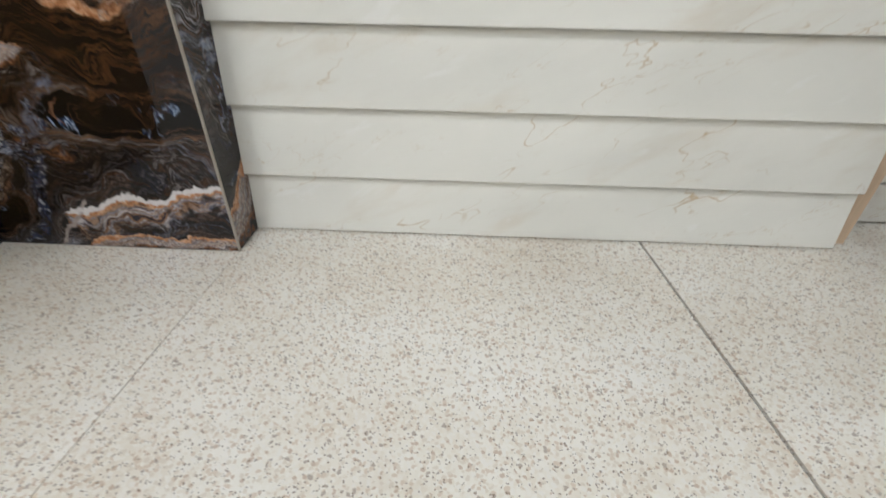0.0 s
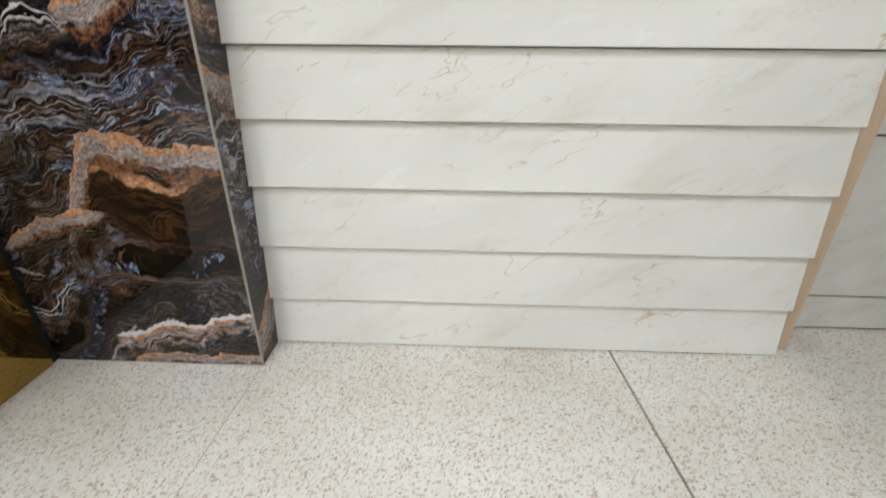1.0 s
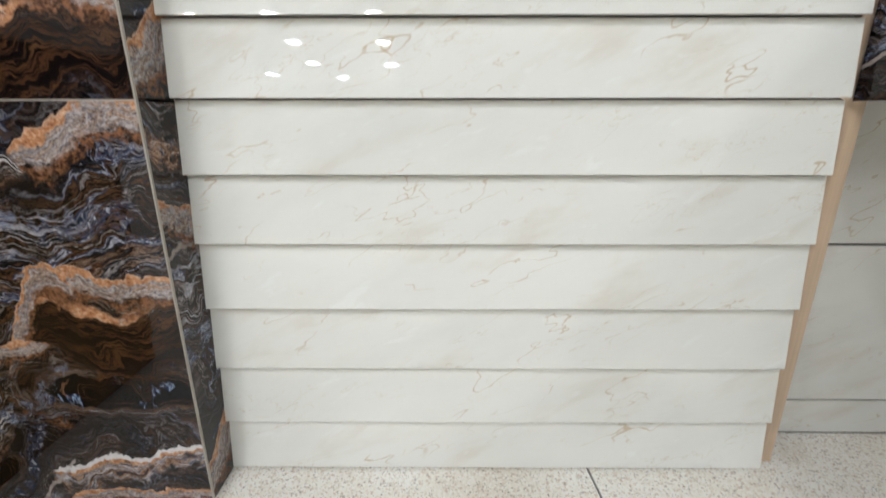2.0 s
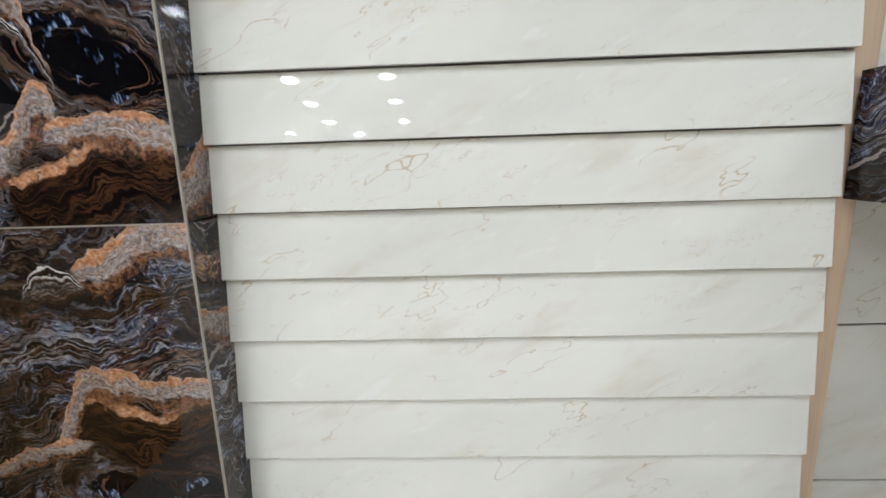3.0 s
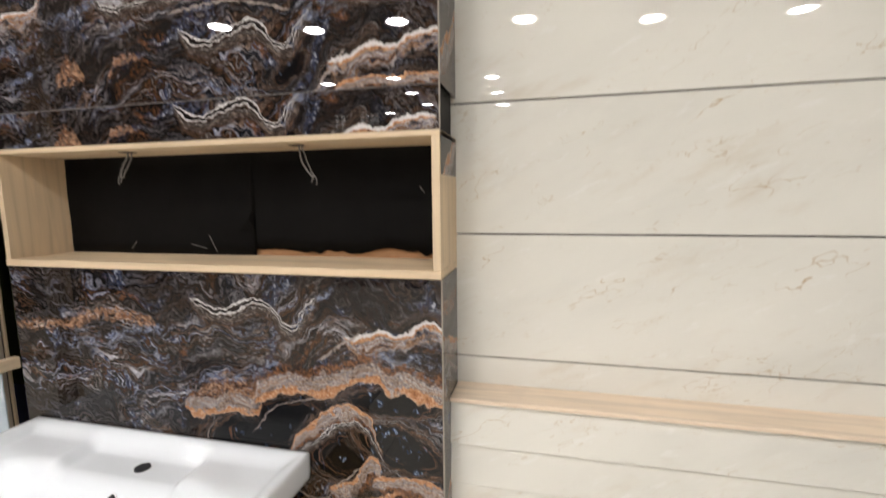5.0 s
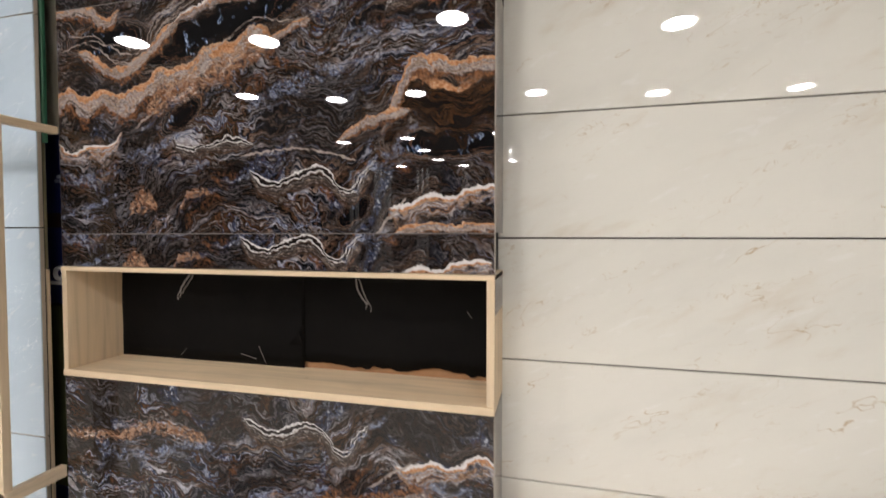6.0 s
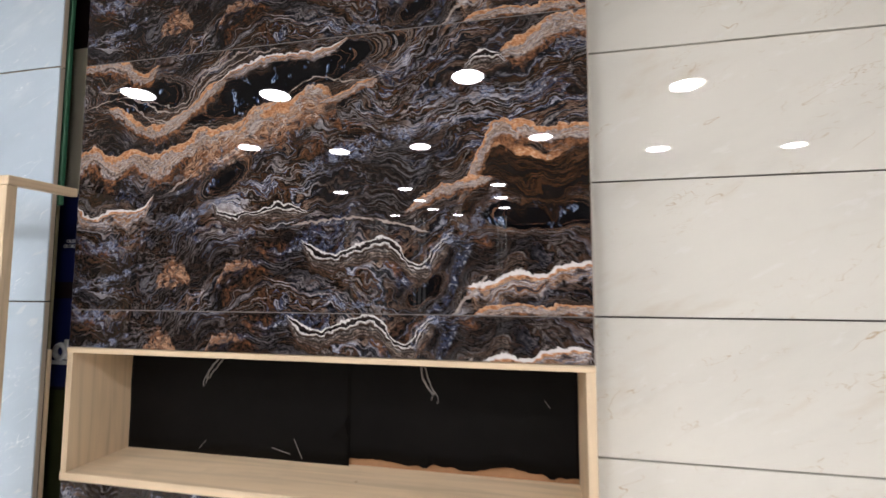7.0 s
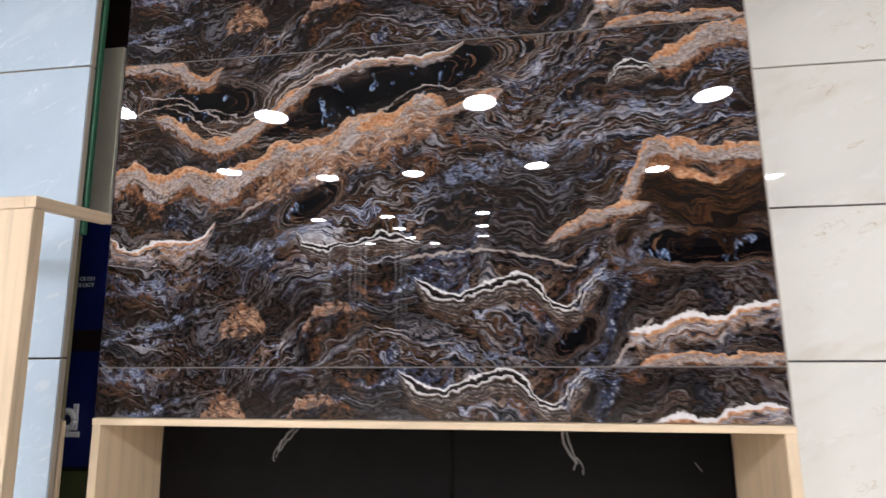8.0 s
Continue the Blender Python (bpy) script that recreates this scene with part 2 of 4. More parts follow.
def onyx(name, seams, pools, axis="x", seed=0.0, trend=((0.0, 0.35), (1.0, 0.65))):
    """Dark agate print. seams: (points, width, kind) of bands that run through x, height; pools: black ellipses ringed by fine lines."""
    n = Nodes(name)
    ox, oy, oz = n.split(n.coord.outputs["Object"])
    px = n.sub(oy, 0.12) if axis == "y" else ox
    pz = n.mul(oy, -1.0) if axis == "top" else oz
    flat = n.vec(px, seed, pz)
    half = (0.5, 0.5, 0.5)
    # three warps, broad to fine
    bx, by, bz = n.split(n.vadd(n.noise(flat, 3.0, 2.0, colour=True), half, "SUBTRACT"))
    mx, my, mz = n.split(n.vadd(n.noise(flat, 15.0, 2.0, 0.55, colour=True), half, "SUBTRACT"))
    fx, fy, fz = n.split(n.vadd(n.noise(flat, 48.0, 3.0, 0.6, colour=True), half, "SUBTRACT"))
    wx = n.add(px, n.add(n.mul(mx, 0.030), n.mul(fx, 0.016)))
    wz = n.add(pz, n.add(n.mul(mz, 0.030), n.mul(fz, 0.021)))
    # ground: beds that follow the trend of the great bands, folded by the warps
    drift = n.mul(n.curve(n.math("DIVIDE", n.add(wx, 1.25), 1.3), trend), 0.7)
    flow = n.add(n.sub(pz, drift), n.add(n.mul(bz, 0.26), n.add(n.mul(mz, 0.085), n.mul(fz, 0.015))))
    along = n.add(px, n.add(n.mul(bx, 0.30), n.add(n.mul(mx, 0.10), n.mul(fx, 0.015))))
    lay = n.noise(n.vec(n.mul(along, 3.6), seed, n.mul(flow, 13.0)), 1.0, 6.0, 0.62, 0.35)
    base = n.ramp(lay, [(0.26, INK), (0.34, UMBER), (0.356, (0.085, 0.043, 0.024)), (0.368, INK), (0.392, SLATE), (0.402, (0.20, 0.18, 0.185)),
                        (0.410, INK), (0.440, UMBER), (0.450, (0.11, 0.055, 0.028)), (0.460, INK), (0.478, (0.045, 0.025, 0.016)),
                        (0.486, (0.30, 0.27, 0.26)), (0.494, (0.030, 0.019, 0.014)), (0.512, INK), (0.526, (0.10, 0.048, 0.024)), (0.538, UMBER),
                        (0.548, (0.05, 0.075, 0.15)), (0.556, (0.46, 0.46, 0.52)), (0.564, SLATE), (0.590, INK), (0.606, (0.085, 0.045, 0.028)),
                        (0.618, (0.24, 0.165, 0.125)), (0.630, INK), (0.66, SLATE), (0.68, (0.32, 0.29, 0.285)), (0.70, INK)])
    grain = n.noise(n.vec(n.mul(wx, 70.0), seed, n.mul(wz, 85.0)), 1.0, 4.0, 0.70)
    fine_grain = n.noise(n.vec(n.mul(px, 150.0), seed + 51.0, n.mul(pz, 190.0)), 1.0, 3.0, 0.7)
    patch = n.noise(flat, 9.0)
    # fine agate lines in some beds
    ring = n.noise(n.vec(n.mul(along, 4.0), seed + 9.0, n.mul(flow, 75.0)), 1.0, 2.0, 0.5)
    beds = n.step(n.noise(n.vec(n.mul(along, 5.0), seed + 3.0, n.mul(flow, 10.0)), 1.0, 2.0), 0.46, 0.56)
    thin = n.step(n.math("ABSOLUTE", n.sub(ring, 0.5)), 0.040, 0.012)
    base = n.mix(n.mul(n.mul(thin, beds), 0.9), base, n.mix(n.step(patch, 0.38, 0.58), (0.15, 0.085, 0.052), (0.44, 0.43, 0.46)))
    quiet = n.step(n.noise(n.vec(n.mul(px, 3.5), seed + 21.0, n.mul(flow, 7.0)), 1.0, 2.0), 0.42, 0.60)
    base = n.mix(n.mul(n.sub(1.0, quiet), 0.78), base, n.mix(grain, (0.0025, 0.0025, 0.003), (0.022, 0.017, 0.016)))
    # crumbly clouds of blue-white and rust
    cloud = n.step(n.noise(n.vec(n.mul(along, 8.0), seed + 7.0, n.mul(flow, 13.0)), 1.0, 3.0), 0.56, 0.66)
    blues = n.ramp(grain, [(0.40, (0.012, 0.016, 0.034)), (0.50, (0.07, 0.115, 0.25)), (0.56, (0.03, 0.04, 0.07)), (0.62, (0.50, 0.53, 0.60)), (0.72, (0.16, 0.18, 0.24))])
    base = n.mix(n.mul(n.mul(n.step(grain, 0.44, 0.60), cloud), 0.85), base, blues)
    rust = n.step(n.noise(n.vec(n.mul(along, 6.5), seed + 13.0, n.mul(flow, 9.0)), 1.0, 3.0, 0.6), 0.60, 0.70)
    base = n.mix(n.mul(n.mul(rust, n.step(grain, 0.42, 0.60)), 0.9), base, n.ramp(fine_grain, [(0.3, (0.035, 0.014, 0.007)), (0.5, (0.15, 0.058, 0.022)), (0.7, (0.30, 0.14, 0.065))]))
    # fields shared by the seams
    tt = n.noise(n.vec(n.mul(px, 26.0), seed + 31.0, n.mul(pz, 30.0)), 1.0, 3.0, 0.6)
    fold = n.add(n.mul(mz, 5.0), n.mul(mx, 3.0))
    curl = n.mul(n.sub(n.noise(flat, 42.0, 3.0, 0.6, 1.4), 0.5), 2.6)
    swell = n.add(0.10, n.mul(n.noise(n.vec(px, seed, n.mul(pz, 0.6)), 13.0, 3.0), 1.75))
    lips = n.math("MULTIPLY_ADD", n.noise(n.vec(px, seed + 61.0, pz), 19.0, 2.0), 2.6, -0.85)
    mottle = n.noise(n.vec(n.mul(px, 90.0), seed + 41.0, n.mul(pz, 120.0)), 1.0, 4.0, 0.7)
    base = n.mix(1.0, base, n.ramp(mottle, [(0.28, (0.34, 0.34, 0.345)), (0.5, (0.80, 0.80, 0.81)), (0.72, (1.6, 1.57, 1.57))]), "MULTIPLY")
    shared = {"grains": n.vec(grain, fine_grain, tt), "warps": n.vec(fold, curl, swell), "shapes": n.vec(lips, along, beds), "place": n.vec(px, wx, wz)}
    unit = n.math("DIVIDE", n.add(wx, 1.25), 1.3)
    colour = base
    for cx, cz, rx, rz, lean in pools:
        colour = POOL.use(n, colour=colour, cx=cx, cz=cz, rx=rx, rz=rz, lean=lean, **shared)
    for pts, width, kind in seams:
        norm = [((a + 1.25) / 1.3, b / 0.7) for a, b in pts]
        here = n.math("MULTIPLY_ADD", colour, 1e-7, unit)
        colour = SEAM[kind].use(n, colour=colour, unit=here, height=n.curve(here, norm), width=width, first=norm[0][0], last=norm[-1][0], **shared)
    return n.done(colour, n.math("MULTIPLY_ADD", patch, 0.012, 0.006), ior=1.38)


FACE_ONE = [
    ([(-1.12, 0.481), (-1.07, 0.458), (-1.0, 0.424), (-0.94, 0.442), (-0.85, 0.512), (-0.81, 0.528)], 0.016, "orange"),
    ([(-0.83, 0.529), (-0.78, 0.563), (-0.70, 0.583), (-0.62, 0.584), (-0.56, 0.583), (-0.52, 0.598)], 0.008, "crest"),
    ([(-1.21, 0.36), (-1.16, 0.372), (-1.12, 0.338), (-1.05, 0.365), (-1.0, 0.34), (-0.87, 0.392), (-0.78, 0.402), (-0.73, 0.435), (-0.66, 0.445)], 0.028, "orange"),
    ([(-0.76, 0.40), (-0.71, 0.43), (-0.66, 0.44), (-0.57, 0.47), (-0.54, 0.462)], 0.034, "orange"),
]
FACE_ONE += [
    ([(-0.72, 0.40), (-0.66, 0.42), (-0.60, 0.44), (-0.55, 0.455)], 0.03, "crumb"),
    ([(-0.56, 0.462), (-0.50, 0.478), (-0.44, 0.495)], 0.008, "orange"),
    ([(-1.2, 0.238), (-1.16, 0.22), (-1.1, 0.239), (-1.04, 0.237), (-1.0, 0.26)], 0.014, "crest"),
    ([(-0.815, 0.232), (-0.78, 0.211), (-0.73, 0.221), (-0.66, 0.23), (-0.60, 0.222)], 0.009, "lines"),
    ([(-0.59, 0.139), (-0.53, 0.118), (-0.48, 0.132), (-0.42, 0.147), (-0.38, 0.125), (-0.34, 0.093), (-0.31, 0.124), (-0.28, 0.15)], 0.012, "lines"),
    ([(-0.33, 0.10), (-0.29, 0.14), (-0.23, 0.184), (-0.18, 0.23)], 0.013, "blue"),
]
FACE_ONE += [
    ([(-0.23, 0.057), (-0.19, 0.061), (-0.15, 0.086), (-0.10, 0.081), (-0.06, 0.095), (-0.02, 0.107), (0.01, 0.10)], 0.019, "crest"),
    ([(-0.22, 0.005), (-0.12, 0.012), (0.01, 0.008)], 0.010, "orange"),
    ([(-0.24, 0.25), (-0.21, 0.31), (-0.18, 0.35), (-0.13, 0.325), (-0.08, 0.315), (-0.04, 0.333), (0.01, 0.341)], 0.055, "brown"),
    ([(-0.19, 0.375), (-0.13, 0.372), (-0.08, 0.36), (0.01, 0.362)], 0.018, "orange"),
    ([(-0.25, 0.25), (-0.21, 0.32), (-0.17, 0.38), (-0.15, 0.37)], 0.022, "orange"),
    ([(-0.16, 0.535), (-0.12, 0.548), (-0.07, 0.577), (0.01, 0.587)], 0.022, "orange"),
    ([(-0.24, 0.515), (-0.22, 0.533), (-0.20, 0.537), (-0.17, 0.522)], 0.012, "lines"),
    ([(-1.21, 0.603), (-1.1, 0.595), (-1.03, 0.562), (-1.0, 0.575)], 0.016, "orange"),
    ([(-0.60, 0.308), (-0.53, 0.339), (-0.43, 0.368), (-0.31, 0.394)], 0.014, "blue"),
    ([(-0.96, 0.07), (-0.925, 0.088), (-0.89, 0.07)], 0.026, "crumb"),
]
FACE_ONE += [
    ([(-1.10, 0.505), (-1.04, 0.48), (-0.99, 0.444), (-0.93, 0.462), (-0.85, 0.535), (-0.80, 0.56)], 0.0019, "thread"),
    ([(-1.16, 0.535), (-1.08, 0.53), (-1.0, 0.49), (-0.93, 0.49), (-0.86, 0.565), (-0.80, 0.60)], 0.0019, "thread"),
    ([(-1.18, 0.50), (-1.12, 0.515), (-1.05, 0.51), (-0.99, 0.475), (-0.93, 0.475), (-0.86, 0.55), (-0.80, 0.585), (-0.74, 0.60)], 0.0022, "thread"),
    ([(-1.05, 0.49), (-0.99, 0.452), (-0.93, 0.457), (-0.86, 0.53), (-0.78, 0.577), (-0.68, 0.597)], 0.0022, "thread"),
    ([(-0.76, 0.42), (-0.66, 0.48), (-0.58, 0.52), (-0.45, 0.50), (-0.40, 0.55), (-0.37, 0.60)], 0.0022, "thread"),
]
FACE_ONE += [
    ([(-0.95, 0.28), (-0.90, 0.31), (-0.86, 0.35), (-0.83, 0.37)], 0.005, "thread"),
    ([(-0.27, 0.005), (-0.24, 0.035), (-0.21, 0.065)], 0.005, "thread"),
    ([(-0.62, 0.19), (-0.50, 0.20), (-0.40, 0.19), (-0.33, 0.175)], 0.003, "thread"),
    ([(-1.20, 0.14), (-1.10, 0.155), (-1.0, 0.185), (-0.90, 0.22), (-0.80, 0.25)], 0.009, "blue"),
    ([(-1.20, 0.05), (-1.10, 0.07), (-1.02, 0.10)], 0.008, "blue"),
    ([(-0.80, 0.075), (-0.76, 0.105), (-0.73, 0.10)], 0.013, "crumb"),
    ([(-0.90, 0.33), (-0.80, 0.37), (-0.72, 0.38)], 0.035, "crumb"),
    ([(-0.55, 0.03), (-0.48, 0.015), (-0.42, 0.03)], 0.009, "blue"),
    ([(-0.36, 0.22), (-0.28, 0.26), (-0.20, 0.27)], 0.010, "orange"),
    ([(-0.35, 0.44), (-0.28, 0.46), (-0.20, 0.45), (-0.12, 0.46)], 0.013, "blue"),
]
POOLS_ONE = [(-0.69, 0.515, 0.245, 0.052, 0.24), (-1.03, 0.515, 0.11, 0.042, 0.0), (-0.20, 0.055, 0.05, 0.022, 0.4), (-0.33, 0.05, 0.035, 0.022, 0.6),
             (-0.09, 0.20, 0.12, 0.03, 0.0), (-0.80, 0.30, 0.05, 0.03, 0.5)]
FACE_TWO = [
    ([(-0.62, 0.525), (-0.55, 0.503), (-0.50, 0.517), (-0.44, 0.532), (-0.40, 0.51), (-0.36, 0.478), (-0.33, 0.509), (-0.30, 0.535)], 0.012, "lines"),
    ([(-0.35, 0.485), (-0.31, 0.525), (-0.25, 0.57)], 0.012, "blue"),
    ([(-0.22, 0.462), (-0.17, 0.468), (-0.13, 0.482), (-0.10, 0.475), (-0.06, 0.49), (-0.03, 0.502), (0.01, 0.482)], 0.019, "crest"),
]
FACE_TWO += [
    ([(-0.66, 0.262), (-0.60, 0.262), (-0.53, 0.285), (-0.48, 0.275), (-0.45, 0.30)], -0.030, "orange"),
    ([(-0.47, 0.30), (-0.44, 0.322), (-0.37, 0.338), (-0.28, 0.342), (-0.21, 0.374), (-0.16, 0.382), (-0.12, 0.358), (-0.09, 0.370), (-0.05, 0.352), (0.01, 0.338)], -0.028, "orange"),
    ([(-0.62, 0.30), (-0.53, 0.325), (-0.46, 0.315)], 0.026, "crumb"),
    ([(-0.38, 0.172), (-0.34, 0.218), (-0.28, 0.264), (-0.23, 0.287), (-0.18, 0.276), (-0.155, 0.24)], 0.017, "orange"),
    ([(-0.36, 0.150), (-0.32, 0.200), (-0.27, 0.242), (-0.22, 0.262), (-0.18, 0.245), (-0.15, 0.20)], 0.007, "lines"),
    ([(-0.27, 0.085), (-0.22, 0.09), (-0.19, 0.145), (-0.165, 0.165), (-0.145, 0.115)], 0.024, "orange"),
]
FACE_TWO += [
    ([(-0.22, 0.06), (-0.14, 0.085), (-0.09, 0.105), (0.01, 0.095)], 0.05, "brown"),
    ([(-0.16, 0.12), (-0.10, 0.128), (0.01, 0.110)], 0.018, "orange"),
    ([(-1.1, 0.42), (-1.0, 0.40), (-0.85, 0.44), (-0.72, 0.46)], 0.012, "blue"),
]
FACE_TWO += [
    ([(-0.47, 0.22), (-0.42, 0.27), (-0.36, 0.30), (-0.30, 0.31)], 0.0022, "thread"),
    ([(-0.60, 0.10), (-0.45, 0.13), (-0.30, 0.06), (-0.26, 0.10), (-0.20, 0.15)], 0.003, "thread"),
    ([(-0.28, 0.41), (-0.24, 0.445), (-0.20, 0.47)], 0.005, "thread"),
    ([(-0.16, 0.42), (-0.08, 0.43), (0.01, 0.40)], 0.012, "blue"),
    ([(-0.62, 0.33), (-0.50, 0.35), (-0.40, 0.38)], 0.011, "blue"),
    ([(-1.20, 0.44), (-1.05, 0.45), (-0.90, 0.48), (-0.75, 0.47)], 0.016, "crumb"),
]
POOLS_TWO = [(-0.42, 0.235, 0.16, 0.065, 0.30), (-0.22, 0.18, 0.10, 0.06, 0.1), (-0.10, 0.21, 0.10, 0.05, -0.3), (-0.12, 0.315, 0.11, 0.025, 0.0), (-0.45, 0.05, 0.1, 0.03, 0.2)]

# the way the beds run across each face, both within 0 to 1
TREND_ONE = ((0.0, 0.44), (0.12, 0.38), (0.20, 0.36), (0.30, 0.46), (0.42, 0.55), (0.55, 0.58), (0.68, 0.52), (0.80, 0.60), (0.90, 0.64), (1.0, 0.66))
TREND_TWO = ((0.0, 0.36), (0.20, 0.36), (0.38, 0.38), (0.55, 0.44), (0.68, 0.50), (0.80, 0.60), (0.88, 0.58), (1.0, 0.56))
onyx_one = onyx("onyx_print", FACE_ONE, POOLS_ONE, trend=TREND_ONE)
onyx_two = onyx("onyx_print_second_face", FACE_TWO, POOLS_TWO, seed=4.0, trend=TREND_TWO)
RETURN = [
    ([(-0.13, 0.03), (-0.05, 0.08), (0.0, 0.12), (0.045, 0.18)], 0.032, "orange"),
    ([(-0.13, 0.24), (-0.04, 0.28), (0.045, 0.26)], 0.022, "blue"),
    ([(-0.13, 0.36), (-0.08, 0.41), (-0.03, 0.385), (0.045, 0.34)], 0.005, "thread"),
    ([(-0.13, 0.47), (-0.03, 0.43), (0.045, 0.41)], 0.020, "orange"),
    ([(-0.13, 0.55), (-0.03, 0.53), (0.045, 0.56)], 0.024, "crumb"),
    ([(-0.45, 0.69), (-0.25, 0.67), (-0.106, 0.695), (-0.07, 0.672), (-0.03, 0.655)], 0.007, "blue"),
    ([(-0.45, 0.66), (-0.25, 0.64), (-0.106, 0.672), (-0.07, 0.655), (-0.03, 0.632)], 0.005, "thread"),
]
onyx_edge = onyx("onyx_print_returns", RETURN, [], axis="y", seed=8.0)
onyx_top = onyx("onyx_print_counter", FACE_TWO[:3], POOLS_TWO[:1], axis="top", seed=11.0)


def cream_marble(name, light, vein, rough=0.004, strength=1.0):
    """Polished cream marble tile with sparse slanting hairlines, shifted from piece to piece."""
    n = Nodes(name)
    o = n.vadd(n.coord.outputs["Object"], n.vec(n.mul(n.random(), 31.0), 0.0, n.mul(n.random(), 17.0)))
    x, y, z = n.split(o)
    v = n.vec(n.sub(n.mul(x, 0.62), n.mul(z, 0.55)), y, n.add(z, n.mul(x, -0.22)))
    warp = n.vadd(v, n.vadd(n.noise(v, 7.0, 4.0, 0.6, colour=True), (0.06, 0.06, 0.06), "MULTIPLY"))
    cloud = n.noise(warp, 4.0, 5.0, 0.6)
    c = n.ramp(cloud, [(0.3, tuple(k * 0.92 for k in light)), (0.5, light), (0.7, tuple(min(k * 1.04, 0.86) for k in light))])
    soft = n.step(n.noise(warp, 13.0, 4.0), 0.55, 0.78)
    c = n.mix(n.mul(soft, 0.16 * strength), c, vein)
    for scale, width, amount, off in ((9.0, 0.0065, 0.52, 0.0), (15.0, 0.0070, 0.46, 5.0), (27.0, 0.008, 0.28, 9.0)):
        w = n.vadd(warp, (off, off, off))
        crack = n.math("ABSOLUTE", n.sub(n.noise(w, scale, 3.5, 0.6, 0.05), 0.5))
        gate = n.step(n.noise(n.vadd(v, (off, 2.0, 1.0)), 9.0, 4.0, 0.65), 0.53, 0.66)
        c = n.mix(n.mul(n.mul(n.step(crack, width, 0.0), gate), amount * strength), c, vein)
    streak = n.mul(n.step(n.noise(n.vec(n.mul(x, 9.0), 4.0, n.mul(n.add(z, n.mul(x, -0.12)), 60.0)), 1.0, 4.0, 0.6), 0.64, 0.76), n.step(cloud, 0.45, 0.6))
    c = n.mix(n.mul(streak, 0.07 * strength), c, (vein[0] * 1.1, vein[1] * 0.95, vein[2] * 0.75))
    pale = n.step(n.noise(warp, 34.0, 3.0), 0.62, 0.72)
    c = n.mix(n.mul(pale, 0.3), c, (0.84, 0.83, 0.80))
    return n.done(c, n.math("MULTIPLY_ADD", n.noise(v, 9.0, 3.0), 0.012, rough))


cream = cream_marble("cream_marble", (0.735, 0.715, 0.645), (0.50, 0.37, 0.22), strength=1.6)
ice = cream_marble("ice_marble", (0.50, 0.60, 0.68), (0.84, 0.88, 0.90), strength=2.0)


def terrazzo():
    n = Nodes("terrazzo")
    v = n.vadd(n.coord.outputs["Object"], n.vec(n.mul(n.random(), 13.0), n.mul(n.random(), 29.0), 0.0))
    big = n.noise(v, 5.0, 5.0, 0.6)
    c = n.ramp(big, [(0.3, (0.74, 0.67, 0.56)), (0.5, (0.82, 0.775, 0.68)), (0.68, (0.88, 0.855, 0.79))])
    w = n.vadd(v, n.vadd(n.noise(v, 160.0, 2.0, colour=True), (0.006, 0.006, 0.006), "MULTIPLY"))
    chips = n.voronoi(w, 250.0)
    tone = n.split(chips["Color"])[0]
    tint = n.ramp(tone, [(0.0, (0.86, 0.825, 0.75)), (0.24, (0.76, 0.69, 0.575)), (0.44, (0.66, 0.575, 0.465)), (0.58, (0.83, 0.80, 0.74)),
                         (0.76, (0.60, 0.46, 0.33)), (0.88, (0.45, 0.28, 0.16)), (0.95, (0.24, 0.155, 0.10))], "CONSTANT")
    c = n.mix(n.mul(n.step(chips["Distance"], 0.66, 0.46), 0.58), c, tint)
    grit = n.voronoi(w, 480.0)
    dark = n.mul(n.step(n.split(grit["Color"])[1], 0.88, 0.89), n.step(grit["Distance"], 0.54, 0.38))
    c = n.mix(n.mul(dark, 0.72), c, (0.17, 0.11, 0.07))
    stain = n.step(n.noise(v, 7.0, 5.0, 0.65), 0.56, 0.78)
    c = n.mix(n.mul(stain, 0.32), c, (0.46, 0.33, 0.20))
    return n.done(c, n.add(0.22, n.mul(big, 0.2)))


def pine(name="pine", tone=(0.70, 0.54, 0.36), along="x"):
    n = Nodes(name)
    x, y, z = n.split(n.coord.outputs["Object"])
    r = n.mul(n.random(), 9.0)
    if along == "x":
        v = n.vec(n.mul(x, 2.0), n.add(n.mul(y, 40.0), r), n.mul(z, 40.0))
    elif along == "y":
        v = n.vec(n.add(n.mul(x, 40.0), r), n.mul(y, 2.0), n.mul(z, 40.0))
    else:
        v = n.vec(n.add(n.mul(x, 40.0), r), n.mul(y, 40.0), n.mul(z, 2.0))
    g = n.noise(v, 1.0, 4.0, 0.6, 0.8)
    c = n.ramp(g, [(0.3, tuple(k * 0.80 for k in tone)), (0.5, tone), (0.7, tuple(min(1.0, k * 1.12) for k in tone))])
    smear = n.noise(n.coord.outputs["Object"], 11.0, 4.0)
    c = n.mix(n.mul(n.step(smear, 0.55, 0.75), 0.25), c, tuple(k * 0.7 for k in tone))
    knot = n.step(n.voronoi(n.coord.outputs["Object"], 9.0)[0], 0.05, 0.03)
    c = n.mix(n.mul(knot, 0.4), c, (0.25, 0.13, 0.06))
    n.bump(g, 0.15, 0.002)
    return n.done(c, 0.55)


def plain(name, colour, rough=0.5, metal=0.0, vary=0.12, scale=14.0, ior=1.5):
    n = Nodes(name)
    o = n.coord.outputs["Object"]
    k = n.noise(o, scale, 5.0, 0.6)
    c = n.mix(k, tuple(v * (1 - vary) for v in colour), tuple(min(1.0, v * (1 + vary)) for v in colour))
    return n.done(c, n.add(rough, n.mul(n.sub(n.noise(o, scale * 3, 3.0), 0.5), 0.08 if rough > 0.1 else 0.02)), metal, ior)


